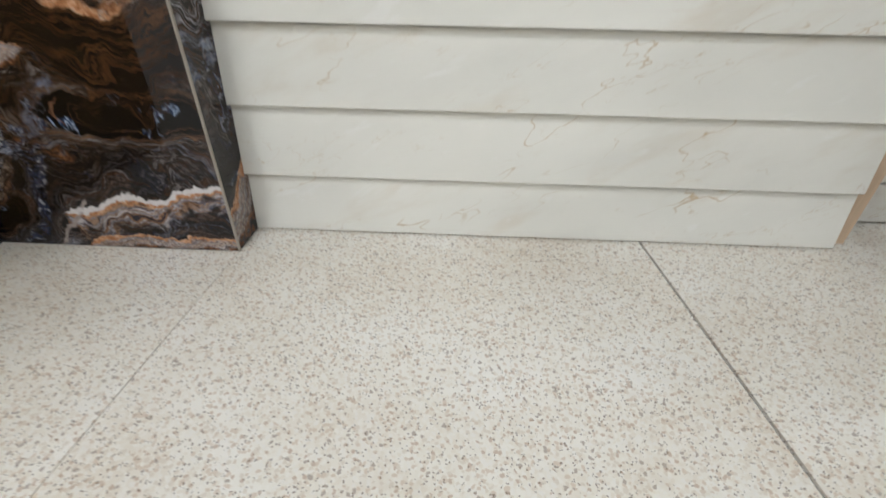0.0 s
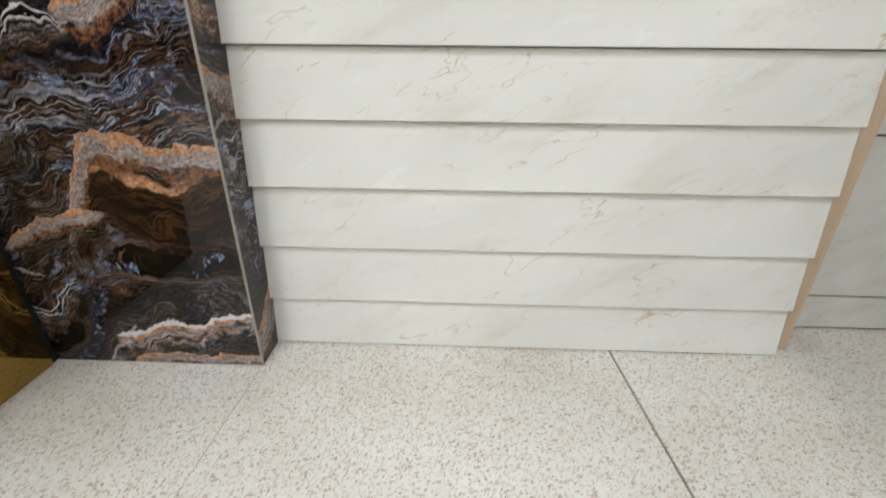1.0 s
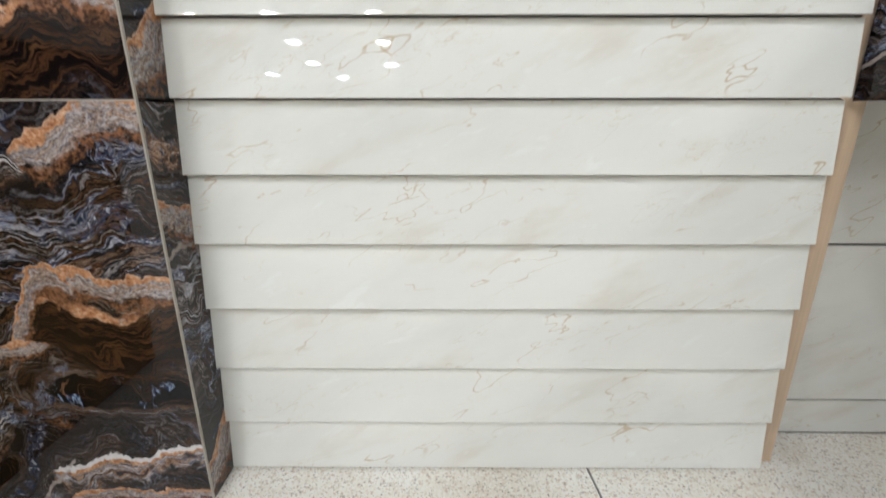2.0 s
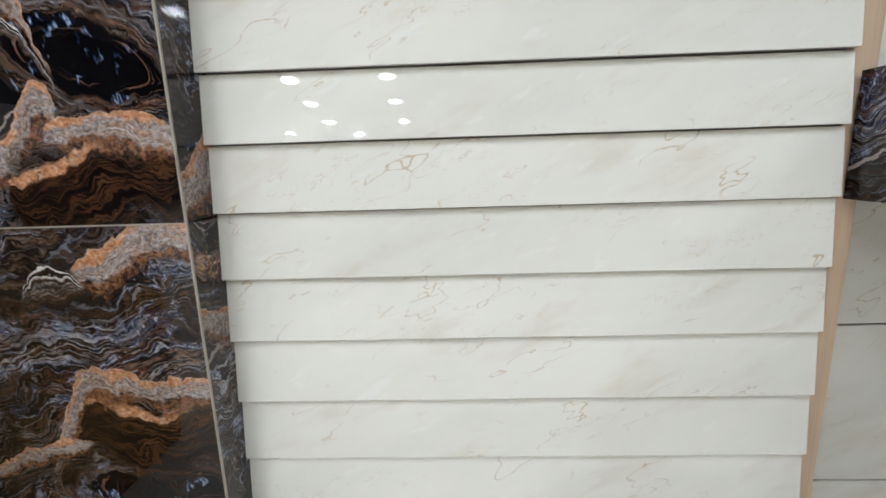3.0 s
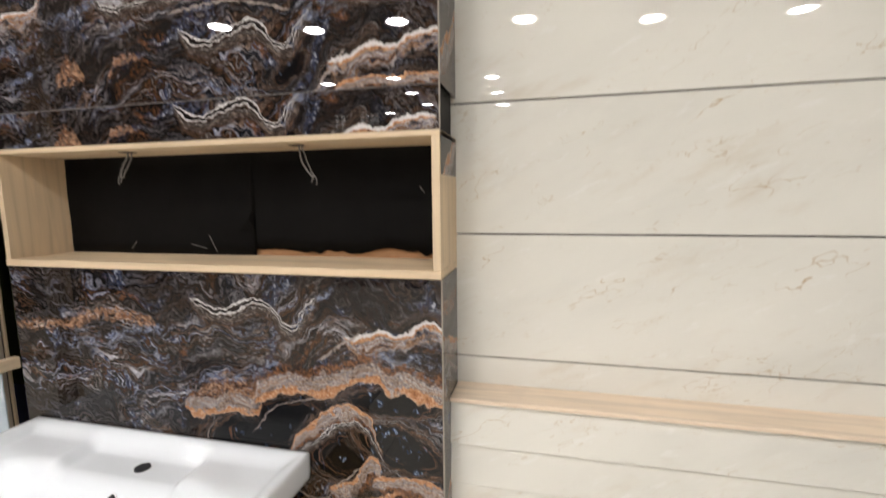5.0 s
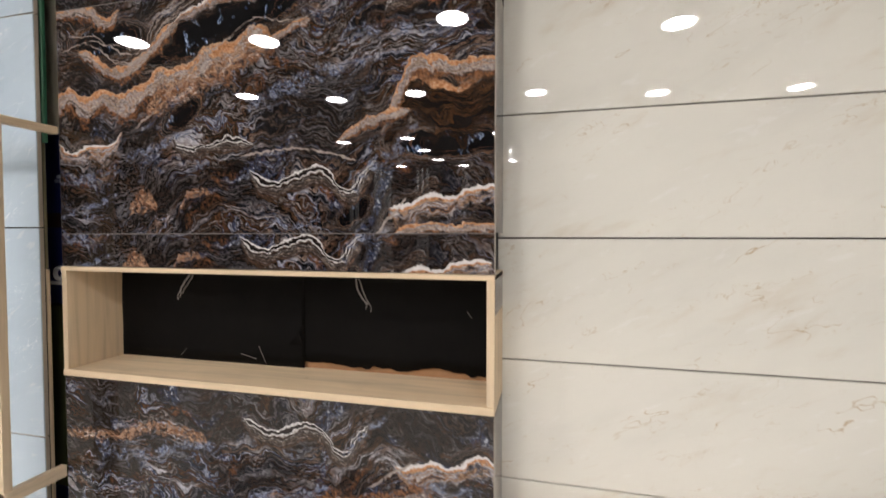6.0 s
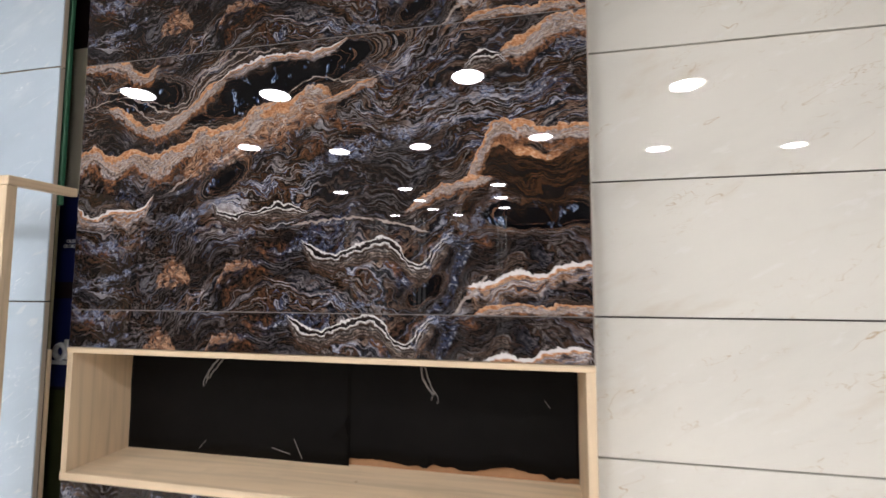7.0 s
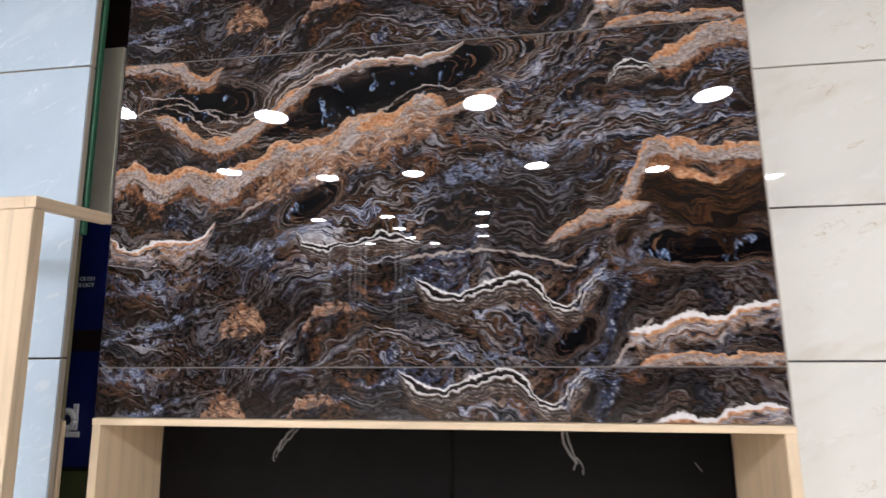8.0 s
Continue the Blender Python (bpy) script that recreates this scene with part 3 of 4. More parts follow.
terrazzo_mat = terrazzo()
pine_x, pine_y, pine_z = pine("pine_lengthwise"), pine("pine_crosswise", along="y"), pine("pine_upright", along="z")
ledge_wood = pine("raw_ledge_pine", (0.84, 0.68, 0.52))
ceramic = plain("white_ceramic", (0.83, 0.86, 0.88), 0.05, vary=0.02)
gold_mirror = plain("gold_mirror_steel", (0.38, 0.25, 0.075), 0.03, 1.0, 0.04, 6.0)
black_paper = plain("black_paper", (0.0095, 0.0085, 0.008), 0.6, vary=0.5, scale=9.0, ior=1.25)
cardboard = plain("torn_fibreboard", (0.33, 0.17, 0.08), 0.85, vary=0.3, scale=40.0)
grout_dark = plain("grey_grout", (0.12, 0.11, 0.105), 0.8)
grout_light = plain("pale_joint", (0.34, 0.30, 0.25), 0.6)
black_gap = plain("black_board", (0.008, 0.007, 0.006), 0.7)
backing_mat = plain("adhesive_bed", (0.24, 0.21, 0.18), 0.9)
tile_body = plain("tile_body", (0.50, 0.42, 0.33), 0.7)
green_paint = plain("chipped_green_paint", (0.03, 0.14, 0.07), 0.5, vary=0.5, scale=30.0)
old_wood = plain("weathered_wood", (0.20, 0.17, 0.09), 0.7, vary=0.5, scale=22.0)
cream_board = plain("cream_board", (0.78, 0.72, 0.56), 0.5, vary=0.15)
navy = plain("navy_banner", (0.008, 0.016, 0.11), 0.35, vary=0.2)
banner_white = plain("white_lettering", (0.88, 0.88, 0.88), 0.5, vary=0.02)
maroon = plain("dark_maroon", (0.02, 0.008, 0.008), 0.4)
olive = plain("olive_gloss", (0.07, 0.08, 0.035), 0.15, vary=0.3)
paint_white = plain("ceiling_paint", (0.30, 0.30, 0.30), 0.9, vary=0.03, scale=3.0)
paint_grey = plain("far_wall_paint", (0.08, 0.078, 0.075), 0.8, vary=0.15, scale=2.0)
display_white = plain("display_tile", (0.80, 0.79, 0.77), 0.15, vary=0.05)
wire_mat = plain("grey_wire", (0.16, 0.15, 0.14), 0.5)
lamp_trim = plain("lamp_trim", (0.8, 0.8, 0.8), 0.4, vary=0.02)
# near-black colour that paints the shade inside the basin's holes
hole_shade = plain("dark_hole", (0.01, 0.01, 0.012), 0.5)
lamp_glow = bpy.data.materials.new("lamp_glow")
lamp_glow.use_nodes = True
glow = lamp_glow.node_tree.nodes["Principled BSDF"]
glow.inputs["Base Color"].default_value = (0.8, 0.8, 0.8, 1)
glow.inputs["Emission Color"].default_value = (0.93, 0.98, 1.03, 1)
glow.inputs["Emission Strength"].default_value = LAMP_STRENGTH

# ---------------------------------------------------------------- mesh helpers


def thing(name, label, category, loc=(0, 0, 0), group="", kind=""):
    ob = new(name)
    ob.empty_display_size = 0.05
    ob.location = loc
    return tagged(ob, label, category, group, kind)


def part(name, bm, material, parent=None, label="", loc=(0, 0, 0), smooth=False):
    me = bpy.data.meshes.new(name)
    bmesh.ops.recalc_face_normals(bm, faces=bm.faces)
    bm.to_mesh(me)
    bm.free()
    me.materials.append(material)
    if smooth:
        me.polygons.foreach_set("use_smooth", [True] * len(me.polygons))
    ob = new(name, me)
    ob.location = loc
    if parent:
        ob.parent = parent
    return tagged(ob, label)


def block(x0, x1, y0, y1, z0, z1, bevel=0.0, segments=1):
    bm = bmesh.new()
    bmesh.ops.create_cube(bm, size=1)
    for v in bm.verts:
        v.co = ((x0 + x1) / 2 + v.co.x * (x1 - x0), (y0 + y1) / 2 + v.co.y * (y1 - y0), (z0 + z1) / 2 + v.co.z * (z1 - z0))
    if bevel:
        bmesh.ops.bevel(bm, geom=bm.edges[:], offset=bevel, segments=segments, profile=0.5, affect="EDGES")
    return bm


def profile_x(pts, x0, x1):
    """A bar along x with the outline pts in (y, z)."""
    bm = bmesh.new()
    a = [bm.verts.new((x0, y, z)) for y, z in pts]
    b = [bm.verts.new((x1, y, z)) for y, z in pts]
    bm.faces.new(a), bm.faces.new(b[::-1])
    for i in range(len(pts)):
        j = (i + 1) % len(pts)
        bm.faces.new((a[i], b[i], b[j], a[j]))
    return bm


def tube(points, radius, sides=8):
    bm = bmesh.new()
    rings = []
    pts = [Vector(p) for p in points]
    for i, p in enumerate(pts):
        d = (pts[min(i + 1, len(pts) - 1)] - pts[max(i - 1, 0)]).normalized()
        q = d.to_track_quat("Z", "Y")
        rings.append([bm.verts.new(p + q @ Vector((radius * math.cos(k * math.tau / sides), radius * math.sin(k * math.tau / sides), 0))) for k in range(sides)])
    for r, s in zip(rings, rings[1:]):
        for k in range(sides):
            bm.faces.new((r[k], r[(k + 1) % sides], s[(k + 1) % sides], s[k]))
    bm.faces.new(rings[0][::-1]), bm.faces.new(rings[-1])
    return bm


def disc(radius, depth, sides=32):
    bm = bmesh.new()
    bmesh.ops.create_cone(bm, cap_ends=True, segments=sides, radius1=radius, radius2=radius, depth=depth)
    return bm


# ---------------------------------------------------------------- shell of the showroom
X0, X1, Y0, WALL = -6.0, 5.0, -9.5, 0.16
floor = tagged(part("floor", block(X0, X1, Y0, 1.5, -0.12, -0.0042), terrazzo_mat), "cream speckled terrazzo floor of the showroom", "floor", kind="structure")
ceiling = tagged(part("ceiling", block(X0, X1, Y0, 1.5, CEILING, CEILING + 0.1), paint_white), "grey painted showroom ceiling", "ceiling", kind="structure")
for nm, b in (("wall_south", (X0, X1, Y0 - 0.1, Y0, 0, CEILING)), ("wall_west", (X0 - 0.1, X0, Y0, 1.5, 0, CEILING)), ("wall_east", (X1, X1 + 0.1, Y0, 1.5, 0, CEILING)),
              ("wall_back", (X0, 0.0, 1.4, 1.5, 0, CEILING))):
    tagged(part(nm, block(*b), paint_grey), "plain grey painted wall closing the showroom", "wall", kind="structure")

# back wall with rows of polished cream tiles and dark open joints
wall_north = tagged(part("wall_north", block(0.0, X1, WALL + 0.012, WALL + 0.14, 0, CEILING), grout_dark), "wall clad in rows of polished cream marble tiles", "wall", kind="structure")
JOINTS = [0.0] + [0.073 + 0.303 * k for k in range(10)] + [CEILING]
for z0, z1 in zip(JOINTS, JOINTS[1:]):
    for x0, x1 in ((-0.02, 1.8), (1.8, 3.4), (3.4, X1)):
        if z1 - z0 > 0.03:
            part("tile", block(x0 + 0.002, x1 - 0.002, WALL, WALL + 0.011, z0 + 0.002, z1 - 0.002, 0.0006), cream, wall_north)

# ---------------------------------------------------------------- lapped cladding under the ledge
cladding = thing("lapped_cladding", "lower wall of lapped cream marble strips under a raw pine ledge", "wall cladding", (0.0, 0.0, 0.0))
LAPS = [0.003, 0.0955, 0.197, 0.300, 0.403, 0.503, 0.604, 0.703, 0.801, 0.9070]
for k in range(9):
    z0, z1 = LAPS[k], LAPS[k + 1]
    y0 = 0.066
    part("strip", profile_x([(y0, z0 + 0.0008), (y0 + 0.0008, z0), (y0 + 0.009, z0 + 0.0005), (y0 + 0.0195, z1 - 0.0008), (y0 + 0.0106, z1 - 0.0022)], 0.0004, 0.905 - 0.0013 * k), cream, cladding)
part("backing", block(0.004, 0.893, 0.0875, WALL - 0.002, 0.0, 0.89), backing_mat, cladding)
part("ledge", block(0.0004, 0.918, 0.062, WALL - 0.001, 0.9045, 0.9145, 0.0012), ledge_wood, cladding, "raw pine ledge board")
part("batten", block(0.900, 0.937, 0.086, WALL - 0.003, 0.0, 0.892, 0.001), pine("edge_pine", (0.55, 0.40, 0.27), "z"), cladding, "raw pine side batten")

# ---------------------------------------------------------------- onyx display panel with its niche
panel = thing("tiled_display_stand", "dark brown onyx-print tile panel with an open pine niche", "display panel", (0.0, 0.0, 0.0))
PX0, NZ0, NZ1 = -1.208, 1.203, 1.509
part("core", block(PX0 + 0.003, -0.012, 0.012, 0.158, 0.0, NZ0 - 0.002), black_gap, panel)
part("core", block(PX0 + 0.003, -0.012, 0.012, 0.158, NZ1 + 0.002, 2.86), black_gap, panel)
for z0, z1, base, shift, m in ((0.0, 0.6, 0.0, 0.0, onyx_one), (0.6, NZ0, 0.6, 0.0, onyx_two), (NZ1, 1.599, 1.437, -0.03, onyx_one), (1.599, 2.208, 1.599, 0.0, onyx_one), (2.208, 2.86, 2.208, -0.02, onyx_one)):
    part("tile", block(PX0 - shift, -0.002 - shift, 0.0, 0.010, z0 - base + 0.0012, z1 - base - 0.0012, 0.0005), m, panel, loc=(shift, 0, base))
    part("return_tile", block(-0.010, 0.0, 0.0035, 0.158, z0 - base + 0.0012, z1 - base - 0.0012, 0.0005), onyx_edge, panel, loc=(0, 0, base + shift * 3))
for z in (0.6, 1.599, 2.208):
    part("joint", block(PX0 + 0.001, -0.003, 0.0012, 0.009, z - 0.0012, z + 0.0012), grout_light if z < 1 else grout_dark, panel)
for z0, z1 in ((0.001, NZ0 - 0.001), (NZ1 + 0.001, 2.86)):
    part("corner_trim", block(-0.0019, 0.0004, -0.0004, 0.0032, z0, z1), grout_light, panel, "pale mitred corner line")

niche = part("niche", block(PX0, 0.0, -0.005, 0.170, NZ0, NZ0 + 0.018, 0.0012), pine_x, panel, "open pine niche with torn black paper at its back")
part("top_board", block(PX0, 0.0, -0.005, 0.170, NZ1 - 0.012, NZ1, 0.0012), pine_x, niche)
part("side_board", block(PX0 + 0.0005, PX0 + 0.017, -0.003, 0.170, NZ0 + 0.018, NZ1 - 0.012, 0.0008), pine_z, niche)
part("side_board", block(-0.018, -0.0005, -0.003, 0.170, NZ0 + 0.018, NZ1 - 0.012, 0.0008), pine_z, niche)
part("back_board", block(PX0, 0.0, 0.171, 0.176, NZ0, NZ1), cardboard, niche)


def paper(x0, x1, z0, z1, y, rag, rng):
    """A thin sheet of paper with a ragged lower edge and slight waves."""
    bm = bmesh.new()
    cols = 60
    rows = []
    for i in range(cols + 1):
        x = x0 + (x1 - x0) * i / cols
        low = z0 + rag * (0.45 + 0.55 * noise.noise(Vector((x * 9, rng, 0)))) + rag * 0.25 * noise.noise(Vector((x * 45, rng, 3)))
        rows.append([bm.verts.new((x, y + 0.0025 * noise.noise(Vector((x * 6, z * 9, rng))), z)) for z in np.linspace(low, z1, 9)])
    for a, b in zip(rows, rows[1:]):
        for k in range(8):
            bm.faces.new((a[k], b[k], b[k + 1], a[k + 1]))
    bmesh.ops.solidify(bm, geom=bm.faces[:], thickness=0.0006)
    return bm


part("paper_sheet", paper(PX0 + 0.017, -0.555, NZ0 + 0.0175, NZ1 - 0.012, 0.160, 0.0, 1.0), black_paper, niche, smooth=True)
part("paper_sheet", paper(-0.56, -0.018, NZ0 + 0.0175, NZ1 - 0.012, 0.163, 0.038, 5.0), black_paper, niche, "black paper torn off along its foot", smooth=True)


bm = bmesh.new()
flap = [bm.verts.new(p) for p in ((-0.556, 0.157, 1.285), (-0.556, 0.156, 1.345), (-0.563, 0.146, 1.325), (-0.600, 0.153, 1.287))]
bm.faces.new(flap)
bmesh.ops.solidify(bm, geom=bm.faces[:], thickness=0.0006)
part("paper_flap", bm, black_paper, niche, "curled black paper flap")
for x, z, lean, size in ((-0.95, 1.255, -0.02, 0.022), (-0.70, 1.275, 0.022, 0.045), (-0.76, 1.250, 0.05, 0.012), (-0.09, 1.40, 0.012, 0.016)):
    part("paper_scuff", tube([(x + lean * k / 5, 0.1575, z - size * k / 5) for k in range(6)], 0.0012, 5), wire_mat, niche)


def wire(name_x, tip, seed):
    rnd = random.Random(seed)
    strand = []
    for k in range(15):
        t = k / 14
        strand.append((name_x + tip[0] * t + 0.006 * math.sin(5 * t + seed), 0.055 + tip[1] * t, NZ1 - 0.011 - tip[2] * t + 0.004 * rnd.random()))
    return strand


for wx, tip, sd in ((-0.838, (-0.042, 0.015, 0.066), 1), (-0.355, (0.026, 0.015, 0.078), 2)):
    cable = thing("loose_cable", "thin grey loose cable end hanging from the niche top", "cable", (0, 0, 0), "niche cables")
    s1 = wire(wx, tip, sd)
    part("strand", tube(s1, 0.0022), wire_mat, cable, smooth=True)
    loop = [(x + 0.010 * math.sin(3.1 * i / 14), y + 0.006, z) for i, (x, y, z) in enumerate(s1)]
    part("strand", tube(loop, 0.0018), wire_mat, cable, smooth=True)
    end = Vector(s1[-1])
    part("strand", tube([end + Vector((0.010 * math.sin(2.2 * k / 8) * (1 if sd == 2 else -1), 0.0, 0.010 - 0.028 * k / 8)) for k in range(9)], 0.0013), wire_mat, cable, smooth=True)
    part("strand", tube([end + Vector((-0.006 * k / 8, 0.003, 0.004 - 0.016 * k / 8)) for k in range(9)], 0.0011), wire_mat, cable, smooth=True)
    # thin black plate painted for the shade of a cable hole
    part("entry_plate", block(wx - 0.016, wx + 0.016, 0.044, 0.068, NZ1 - 0.0140, NZ1 - 0.0122, 0.0005), black_gap, cable, "black plate standing in for the shaded cable hole")

# ---------------------------------------------------------------- vanity: gold mirror cabinet and basin
CX0, CX1, CF = -1.135, -0.36, -0.42
cabinet = thing("vanity_cabinet", "gold mirror-finish vanity cabinet standing on the floor", "cabinet", (0.0, 0.0, 0.0))
part("side_panel", block(CX1 - 0.016, CX1, CF, -0.012, 0.002, 0.702, 0.0008), gold_mirror, cabinet)
part("side_panel", block(CX0, CX0 + 0.016, CF, -0.012, 0.002, 0.702, 0.0008), gold_mirror, cabinet)
part("floor_panel", block(CX0 + 0.016, CX1 - 0.016, CF, -0.012, 0.04, 0.056), gold_mirror, cabinet)
# black strip that fills the narrow gap between cabinet and panel
part("back_edge", block(CX0, CX1 - 0.002, -0.0115, -0.003, 0.002, 0.700), black_gap, cabinet, "black strip filling the gap behind the cabinet")
for x0, x1 in ((CX0 + 0.004, (CX0 + CX1) / 2 - 0.002), ((CX0 + CX1) / 2 + 0.002, CX1 - 0.004)):
    part("door", block(x0, x1, CF - 0.018, CF - 0.001, 0.06, 0.685, 0.002), gold_mirror, cabinet)


def basin_bowl():
    """One-piece ceramic basin: flat deck, raised back rim, sunk bowl and rolled edge."""
    bx0, bx1, by0, by1 = -1.165, -0.330, -0.47, -0.003
    nx, ny = 84, 56
    bm = bmesh.new()
    grid = []

    def soft(v, a, b):
        t = min(1, max(0, (v - a) / (b - a)))
        return t * t * (3 - 2 * t)

    for j in range(ny + 1):
        row = []
        for i in range(nx + 1):
            x, y = bx0 + (bx1 - bx0) * i / nx, by0 + (by1 - by0) * j / ny
            edge = min(x - bx0, bx1 - x, y - by0)
            back = by1 - y
            off = abs(x - (bx0 + bx1) / 2)
            side = soft(off, 0.150, 0.185)
            level = 0.737 + 0.022 * side * soft(y, -0.24, -0.12)
            z = 0.7775 + (level - 0.7775) * soft(min(edge, back), 0.008, 0.055)
            # bowl: a rounded box sunk below the deck
            u, w = off / 0.35, abs(y + 0.285) / 0.150
            r = (u ** 4 + w ** 4) ** 0.25
            z -= 0.10 * (1 - soft(r, 0.60, 1.0)) + 0.005 * (1 - soft(r, 0.98, 1.05))
            row.append(bm.verts.new((x, y, z)))
        grid.append(row)
    for a, b in zip(grid, grid[1:]):
        for i in range(nx):
            bm.faces.new((a[i], a[i + 1], b[i + 1], b[i]))
    rim = [grid[0][i] for i in range(nx + 1)] + [grid[j][nx] for j in range(1, ny + 1)] + [grid[ny][i] for i in range(nx - 1, -1, -1)] + [grid[j][0] for j in range(ny - 1, 0, -1)]
    cx, cy = (bx0 + bx1) / 2, (by0 + by1) / 2
    rings = [rim]
    for drop, grow in ((0.003, 0.0025), (0.010, 0.004), (0.050, 0.003), (0.066, 0.0), (0.073, -0.006)):
        rings.append([bm.verts.new((v.co.x + grow * (1 if v.co.x > cx + 0.41 else -1 if v.co.x < cx - 0.41 else 0), v.co.y + grow * (-1 if v.co.y < cy - 0.22 else 0), 0.778 - drop)) for v in rim])
    count = len(rim)
    for r, s in zip(rings, rings[1:]):
        for k in range(count):
            bm.faces.new((r[k], r[(k + 1) % count], s[(k + 1) % count], s[k]))
    # underside, a shell thickness below
    under = [[bm.verts.new((cx + (v.co.x - cx) * 0.985, cy + (v.co.y - cy) * 0.97, min(0.7045, v.co.z - 0.014))) for v in row] for row in grid]
    for a, b in zip(under, under[1:]):
        for i in range(nx):
            bm.faces.new((a[i], b[i], b[i + 1], a[i + 1]))
    return bm


basin = thing("wash_basin", "white glazed ceramic vanity basin with one tap hole, no tap fitted", "basin", (0.0, 0.0, 0.0))
part("bowl", basin_bowl(), ceramic, basin, smooth=True)
# no real openings: dark discs stand in for the shaded holes
bm = disc(0.0175, 0.003)
part("tap_hole", bm, hole_shade, basin, "dark disc painted as the shaded tap hole", loc=(-0.722, -0.088, 0.7385))
part("overflow_ring", tube([Vector((0.011 * math.cos(a), 0.006 * math.sin(a), 0.009 * math.sin(a))) for a in np.linspace(0, math.tau, 25)], 0.002), lamp_trim, basin, "chrome overflow ring", loc=(-0.735, -0.1575, 0.7055), smooth=True)
part("overflow_hole", tube([(0, 0, 0), (0, 0.006, 0.0)], 0.009, 16), hole_shade, basin, loc=(-0.735, -0.159, 0.7055))

# ---------------------------------------------------------------- neighbouring onyx counter
counter = thing("onyx_counter", "dark onyx counter with a deep apron beside the lapped cladding", "counter", (0.0, 0.0, 0.0))
# its unseen reach into the room was deepened to shade wall and floor
part("side_apron", block(0.909, 0.919, -0.58, 0.078, 0.600, 0.773, 0.001), onyx_edge, counter)
part("top", block(0.933, 2.2, -0.57, WALL - 0.002, 0.753, 0.773, 0.001), onyx_top, counter)
part("front_apron", block(0.920, 2.2, -0.58, -0.571, 0.600, 0.773, 0.001), onyx_two, counter)
part("bracket", block(0.94, 0.96, -0.5, WALL - 0.002, 0.61, 0.752), black_gap, counter)

# ---------------------------------------------------------------- ice marble panel with its pine frame
icepanel = thing("ice_marble_panel", "pale blue-grey marble tile panel on a green painted frame", "display panel", (0, 0, 0))
IX1 = -1.285
for z0, z1 in ((0.417, 1.017), (1.017, 1.617), (1.617, 2.214), (2.214, 2.8)):
    t = part("tile", block(-2.5, IX1 - 0.001, -0.004, -0.001, z0 + 0.002, z1 - 0.002, 0.0004), ice, icepanel)
    part("tile_body", block(-2.5, IX1, -0.001, 0.008, z0 + 0.002, z1 - 0.002), tile_body, icepanel)
part("joint_board", block(-2.5, IX1 - 0.006, 0.008, 0.014, 0.0, 2.8), black_gap, icepanel)
part("frame_post", block(IX1 - 0.03, IX1 + 0.001, 0.0145, 0.026, 1.86, 2.8, 0.002), green_paint, icepanel, "chipped green painted frame post")
part("frame_splice", block(IX1 - 0.03, IX1 - 0.004, 0.0145, 0.022, 1.50, 1.858, 0.002), old_wood, icepanel, "weathered wood with green paint traces")
part("frame_foot", block(IX1 - 0.03, IX1 - 0.002, 0.0145, 0.024, 0.0, 1.498, 0.002), pine_z, icepanel)
part("plinth", block(-2.5, IX1, -0.004, 0.008, 0.0, 0.414), ice, icepanel)

stand = thing("pine_frame", "raw pine batten frame standing before the pale marble panel", "wooden frame", (0, 0, 0))
part("post", block(-1.285, -1.205, -0.152, -0.132, 0.0, 1.872, 0.001), pine_z, stand)
part("side_rail", block(-1.222, -1.202, -0.152, -0.006, 1.873, 1.893, 0.001), pine_y, stand)
part("side_rail", block(-1.222, -1.202, -0.152, -0.006, 0.918, 0.950, 0.001), pine_y, stand)
part("front_rail", block(-2.4, -1.222, -0.152, -0.132, 1.873, 1.893, 0.001), pine_x, stand)
part("post", block(-2.4, -2.32, -0.152, -0.132, 0.0, 1.872, 0.001), pine_z, stand)

# things seen through the slot between the panels
banner = thing("navy_banner", "navy blue hanging banner with white lettering behind the panels", "banner", (0, 0, 0))
part("cloth", block(-1.62, -1.215, 0.120, 0.123, 1.38, 2.33), navy, banner)
part("band", block(-1.62, -1.215, 0.117, 0.119, 1.62, 1.665), maroon, banner)


def lettering(body, size, loc, parent):
    cu = bpy.data.curves.new("lettering", "FONT")
    cu.body, cu.size, cu.extrude = body, size, 0.0006
    cu.align_x = "RIGHT"
    tmp = bpy.data.objects.new("lettering", cu)
    me = bpy.data.meshes.new_from_object(tmp)
    bpy.data.objects.remove(tmp)
    me.materials.append(banner_white)
    ob = new("lettering", me)
    ob.matrix_basis = pose(*loc, 90, 0, 0)
    ob.parent = parent


lettering("OLISH", 0.0135, (-1.347, 0.1155, 1.774), banner)
lettering("OLOGY", 0.0135, (-1.347, 0.1155, 1.760), banner)
ring = [Vector((0.018 * math.cos(a), 0, 0.018 * math.sin(a))) for a in np.linspace(0, math.tau, 25)]
part("emblem", tube(ring, 0.0065), banner_white, banner, "plain white ring emblem", loc=(-1.380, 0.114, 1.476), smooth=True)
part("emblem", block(-0.006, 0.006, -0.002, 0.002, -0.024, 0.03, 0.001), banner_white, banner, loc=(-1.361, 0.114, 1.479))
part("emblem_bar", block(-1.42, -1.352, 0.1155, 0.1185, 1.440, 1.451), banner_white, banner)
rear = thing("rear_frame", "mixed sample boards fixed to the back of the panel frames", "sample boards", (0, 0, 0))
part("cream_board", block(-1.62, -1.312, 0.100, 0.108, 1.91, 2.325, 0.001), cream_board, rear, "cream sample board")
part("maroon_board", block(-1.62, -1.215, 0.110, 0.118, 2.335, 2.8, 0.001), maroon, rear, "dark maroon sample board")
# plain olive sheet that gives the slot its greenish gloss
part("olive_sheet", block(-1.62, -1.215, 0.110, 0.118, 0.80, 1.375, 0.001), olive, rear, "dull olive sheet low in the slot")
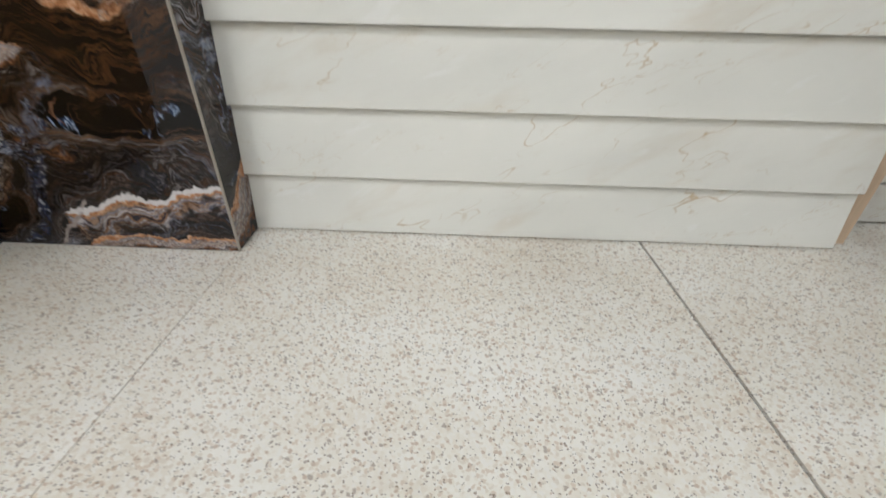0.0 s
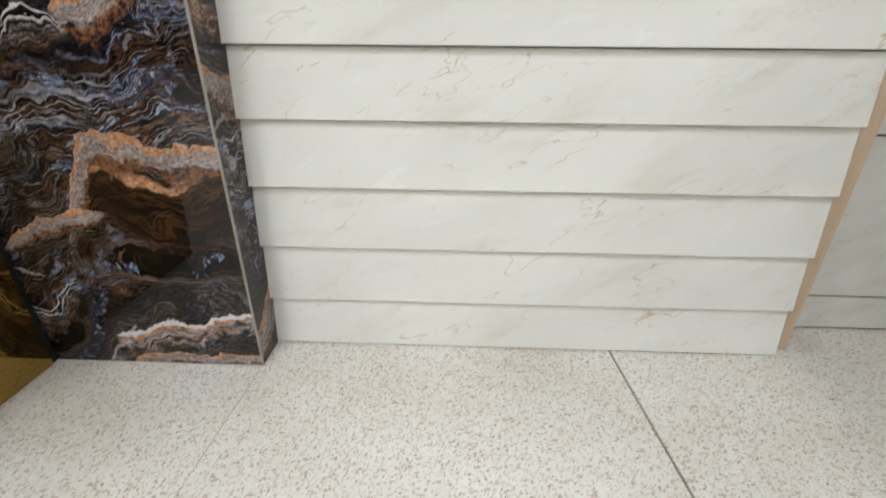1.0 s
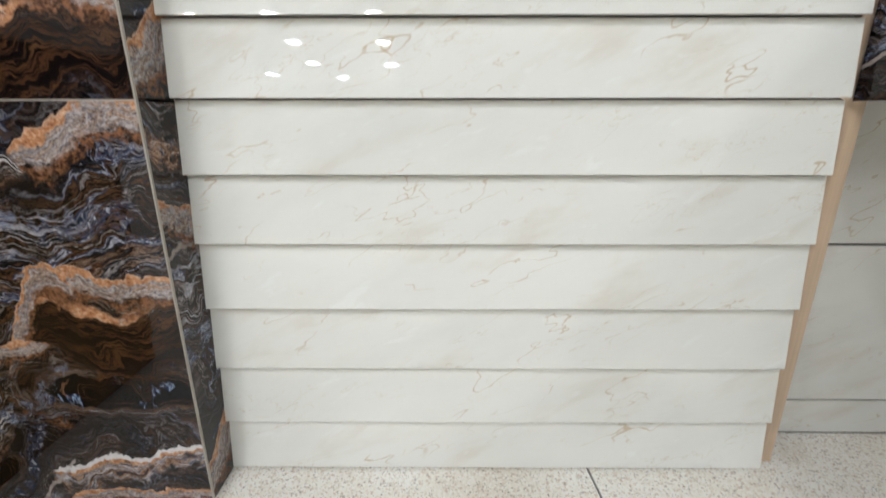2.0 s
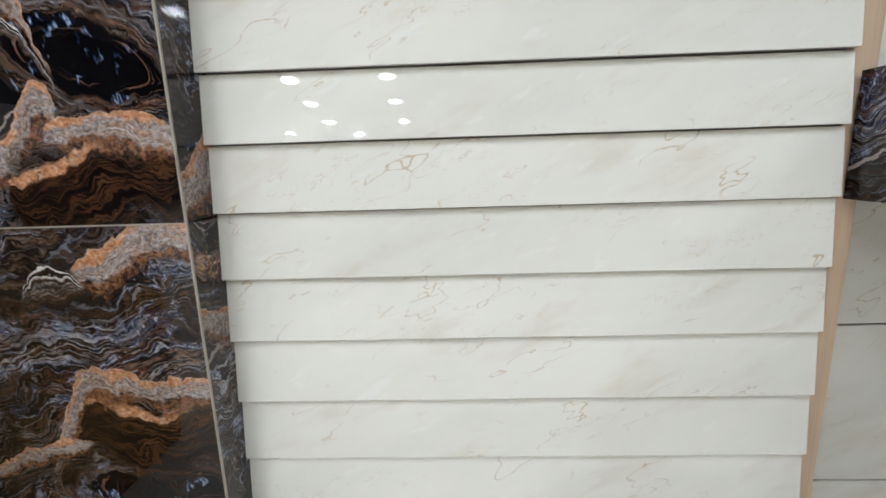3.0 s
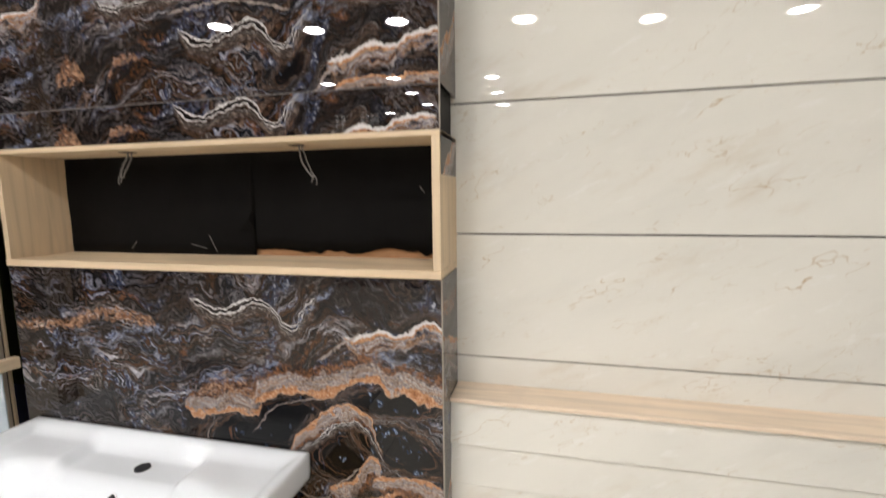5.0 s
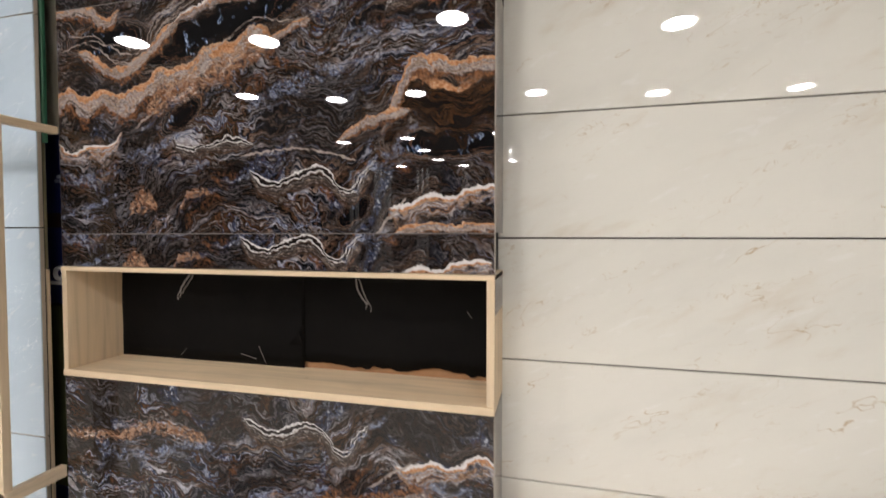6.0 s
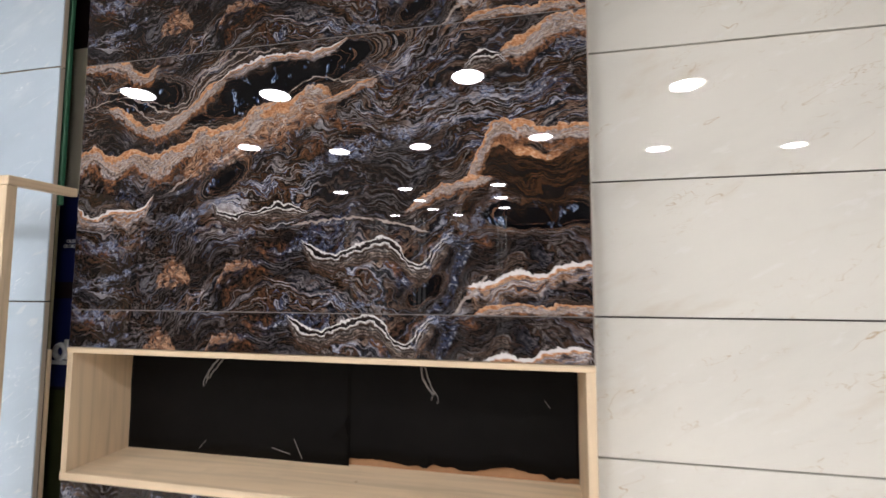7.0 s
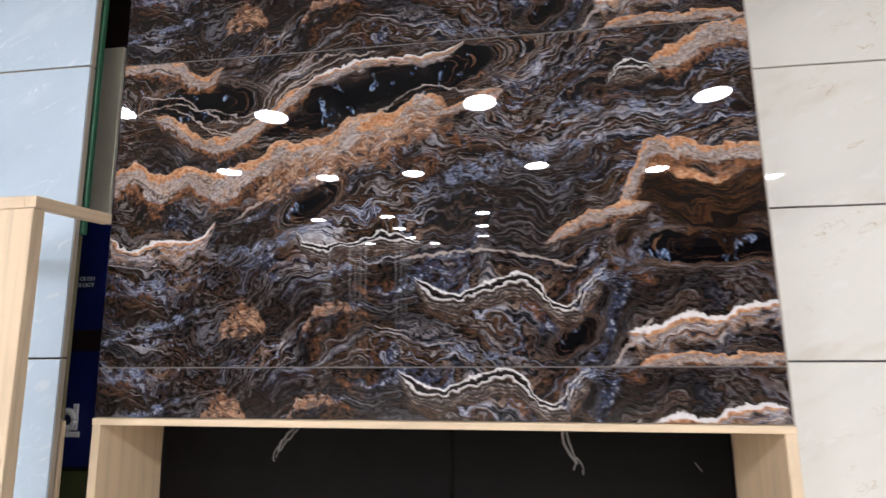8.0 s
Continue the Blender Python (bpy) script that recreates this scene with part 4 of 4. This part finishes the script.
part("navy_sheet", block(-1.62, -1.215, 0.112, 0.118, 0.0, 0.795, 0.001), navy, rear)
part("rear_board", block(-1.62, -1.215, 0.125, 0.14, 0.0, 2.8), black_gap, rear)

# ---------------------------------------------------------------- ceiling lamps
# the fifth, (2.4, -1.95), is an unseen lamp added for more light
LAMPS = [(-2.83, -1.66), (-1.89, -1.87), (-0.50, -1.86), (0.94, -1.95), (2.4, -1.95), (-2.84, -2.92), (-2.02, -3.23), (-1.17, -3.23), (-0.01, -3.17), (1.15, -3.45), (2.42, -3.58),
         (-2.88, -5.14), (-1.87, -5.10), (-1.88, -6.01), (-1.87, -6.92), (-0.54, -5.09), (-0.56, -6.03), (-0.56, -7.00), (-1.53, -7.68), (-2.78, -7.49)]


def ceiling_lamp():
    lamp = thing("ceiling_light", "round white recessed ceiling downlight, switched on", "ceiling light", (0, 0, 0), "ceiling downlights")
    ringbm = tube([Vector((0.108 * math.cos(a), 0.108 * math.sin(a), -0.004)) for a in np.linspace(0, math.tau, 33)], 0.006)
    part("trim_ring", ringbm, lamp_trim, lamp, smooth=True)
    part("diffuser", disc(0.104, 0.006), lamp_glow, lamp, "glowing diffuser", loc=(0, 0, -0.004))
    return lamp


first = ceiling_lamp()
first.location = (*LAMPS[0], CEILING)
for x, y in LAMPS[1:]:
    copy_thing(first, pose(x, y, CEILING))

# tall display columns across the room, mirrored in the polished panel
for x, w, count in ((-2.88, 0.19, 2), (-2.40, 0.31, 4), (-1.75, 0.22, 3), (-1.10, 0.10, 2), (-0.52, 0.18, 3)):
    col = thing("display_column", "tall pale tile display column far across the room", "display stand", (x, -5.5, 0), "display columns")
    part("base", block(-w / 2 - 0.03, w / 2 + 0.03, -0.2, 0.2, 0, 0.08, 0.004), paint_grey, col)
    for k in range(count):
        pitch = w / count
        part("sample_strip", block(-w / 2 + (k + 0.18) * pitch, -w / 2 + (k + 0.72) * pitch, -0.02, 0.02, 0.08, 2.62, 0.003), display_white, col)

# ---------------------------------------------------------------- floor tiles near the walk
part("mortar_bed", block(-2.44, 2.44, -5.24, 0.156, -0.0040, -0.0037), grout_dark, floor, "dark grout between the slabs")
PITCH = 0.611
SPLAY = {0: 0.040, 1: -0.062}
for i in range(-4, 4):
    for j in range(0, 6):
        x0, y1 = i * PITCH, 0.158 - j * 0.9
        g0 = 0.0005 if i == 0 else 0.0020
        g1 = 0.0005 if i == -1 else 0.0020
        bm = block(x0 + g0, x0 + PITCH - g1, y1 - 0.9 + 0.0015, y1 - 0.0015, -0.0035, 0.0)
        for v in bm.verts:
            edge = i if v.co.x < x0 + PITCH / 2 else i + 1
            v.co.x += SPLAY.get(edge, 0.0) * (max(v.co.y, -0.742) - 0.06)
        part("slab", bm, terrazzo_mat, floor)
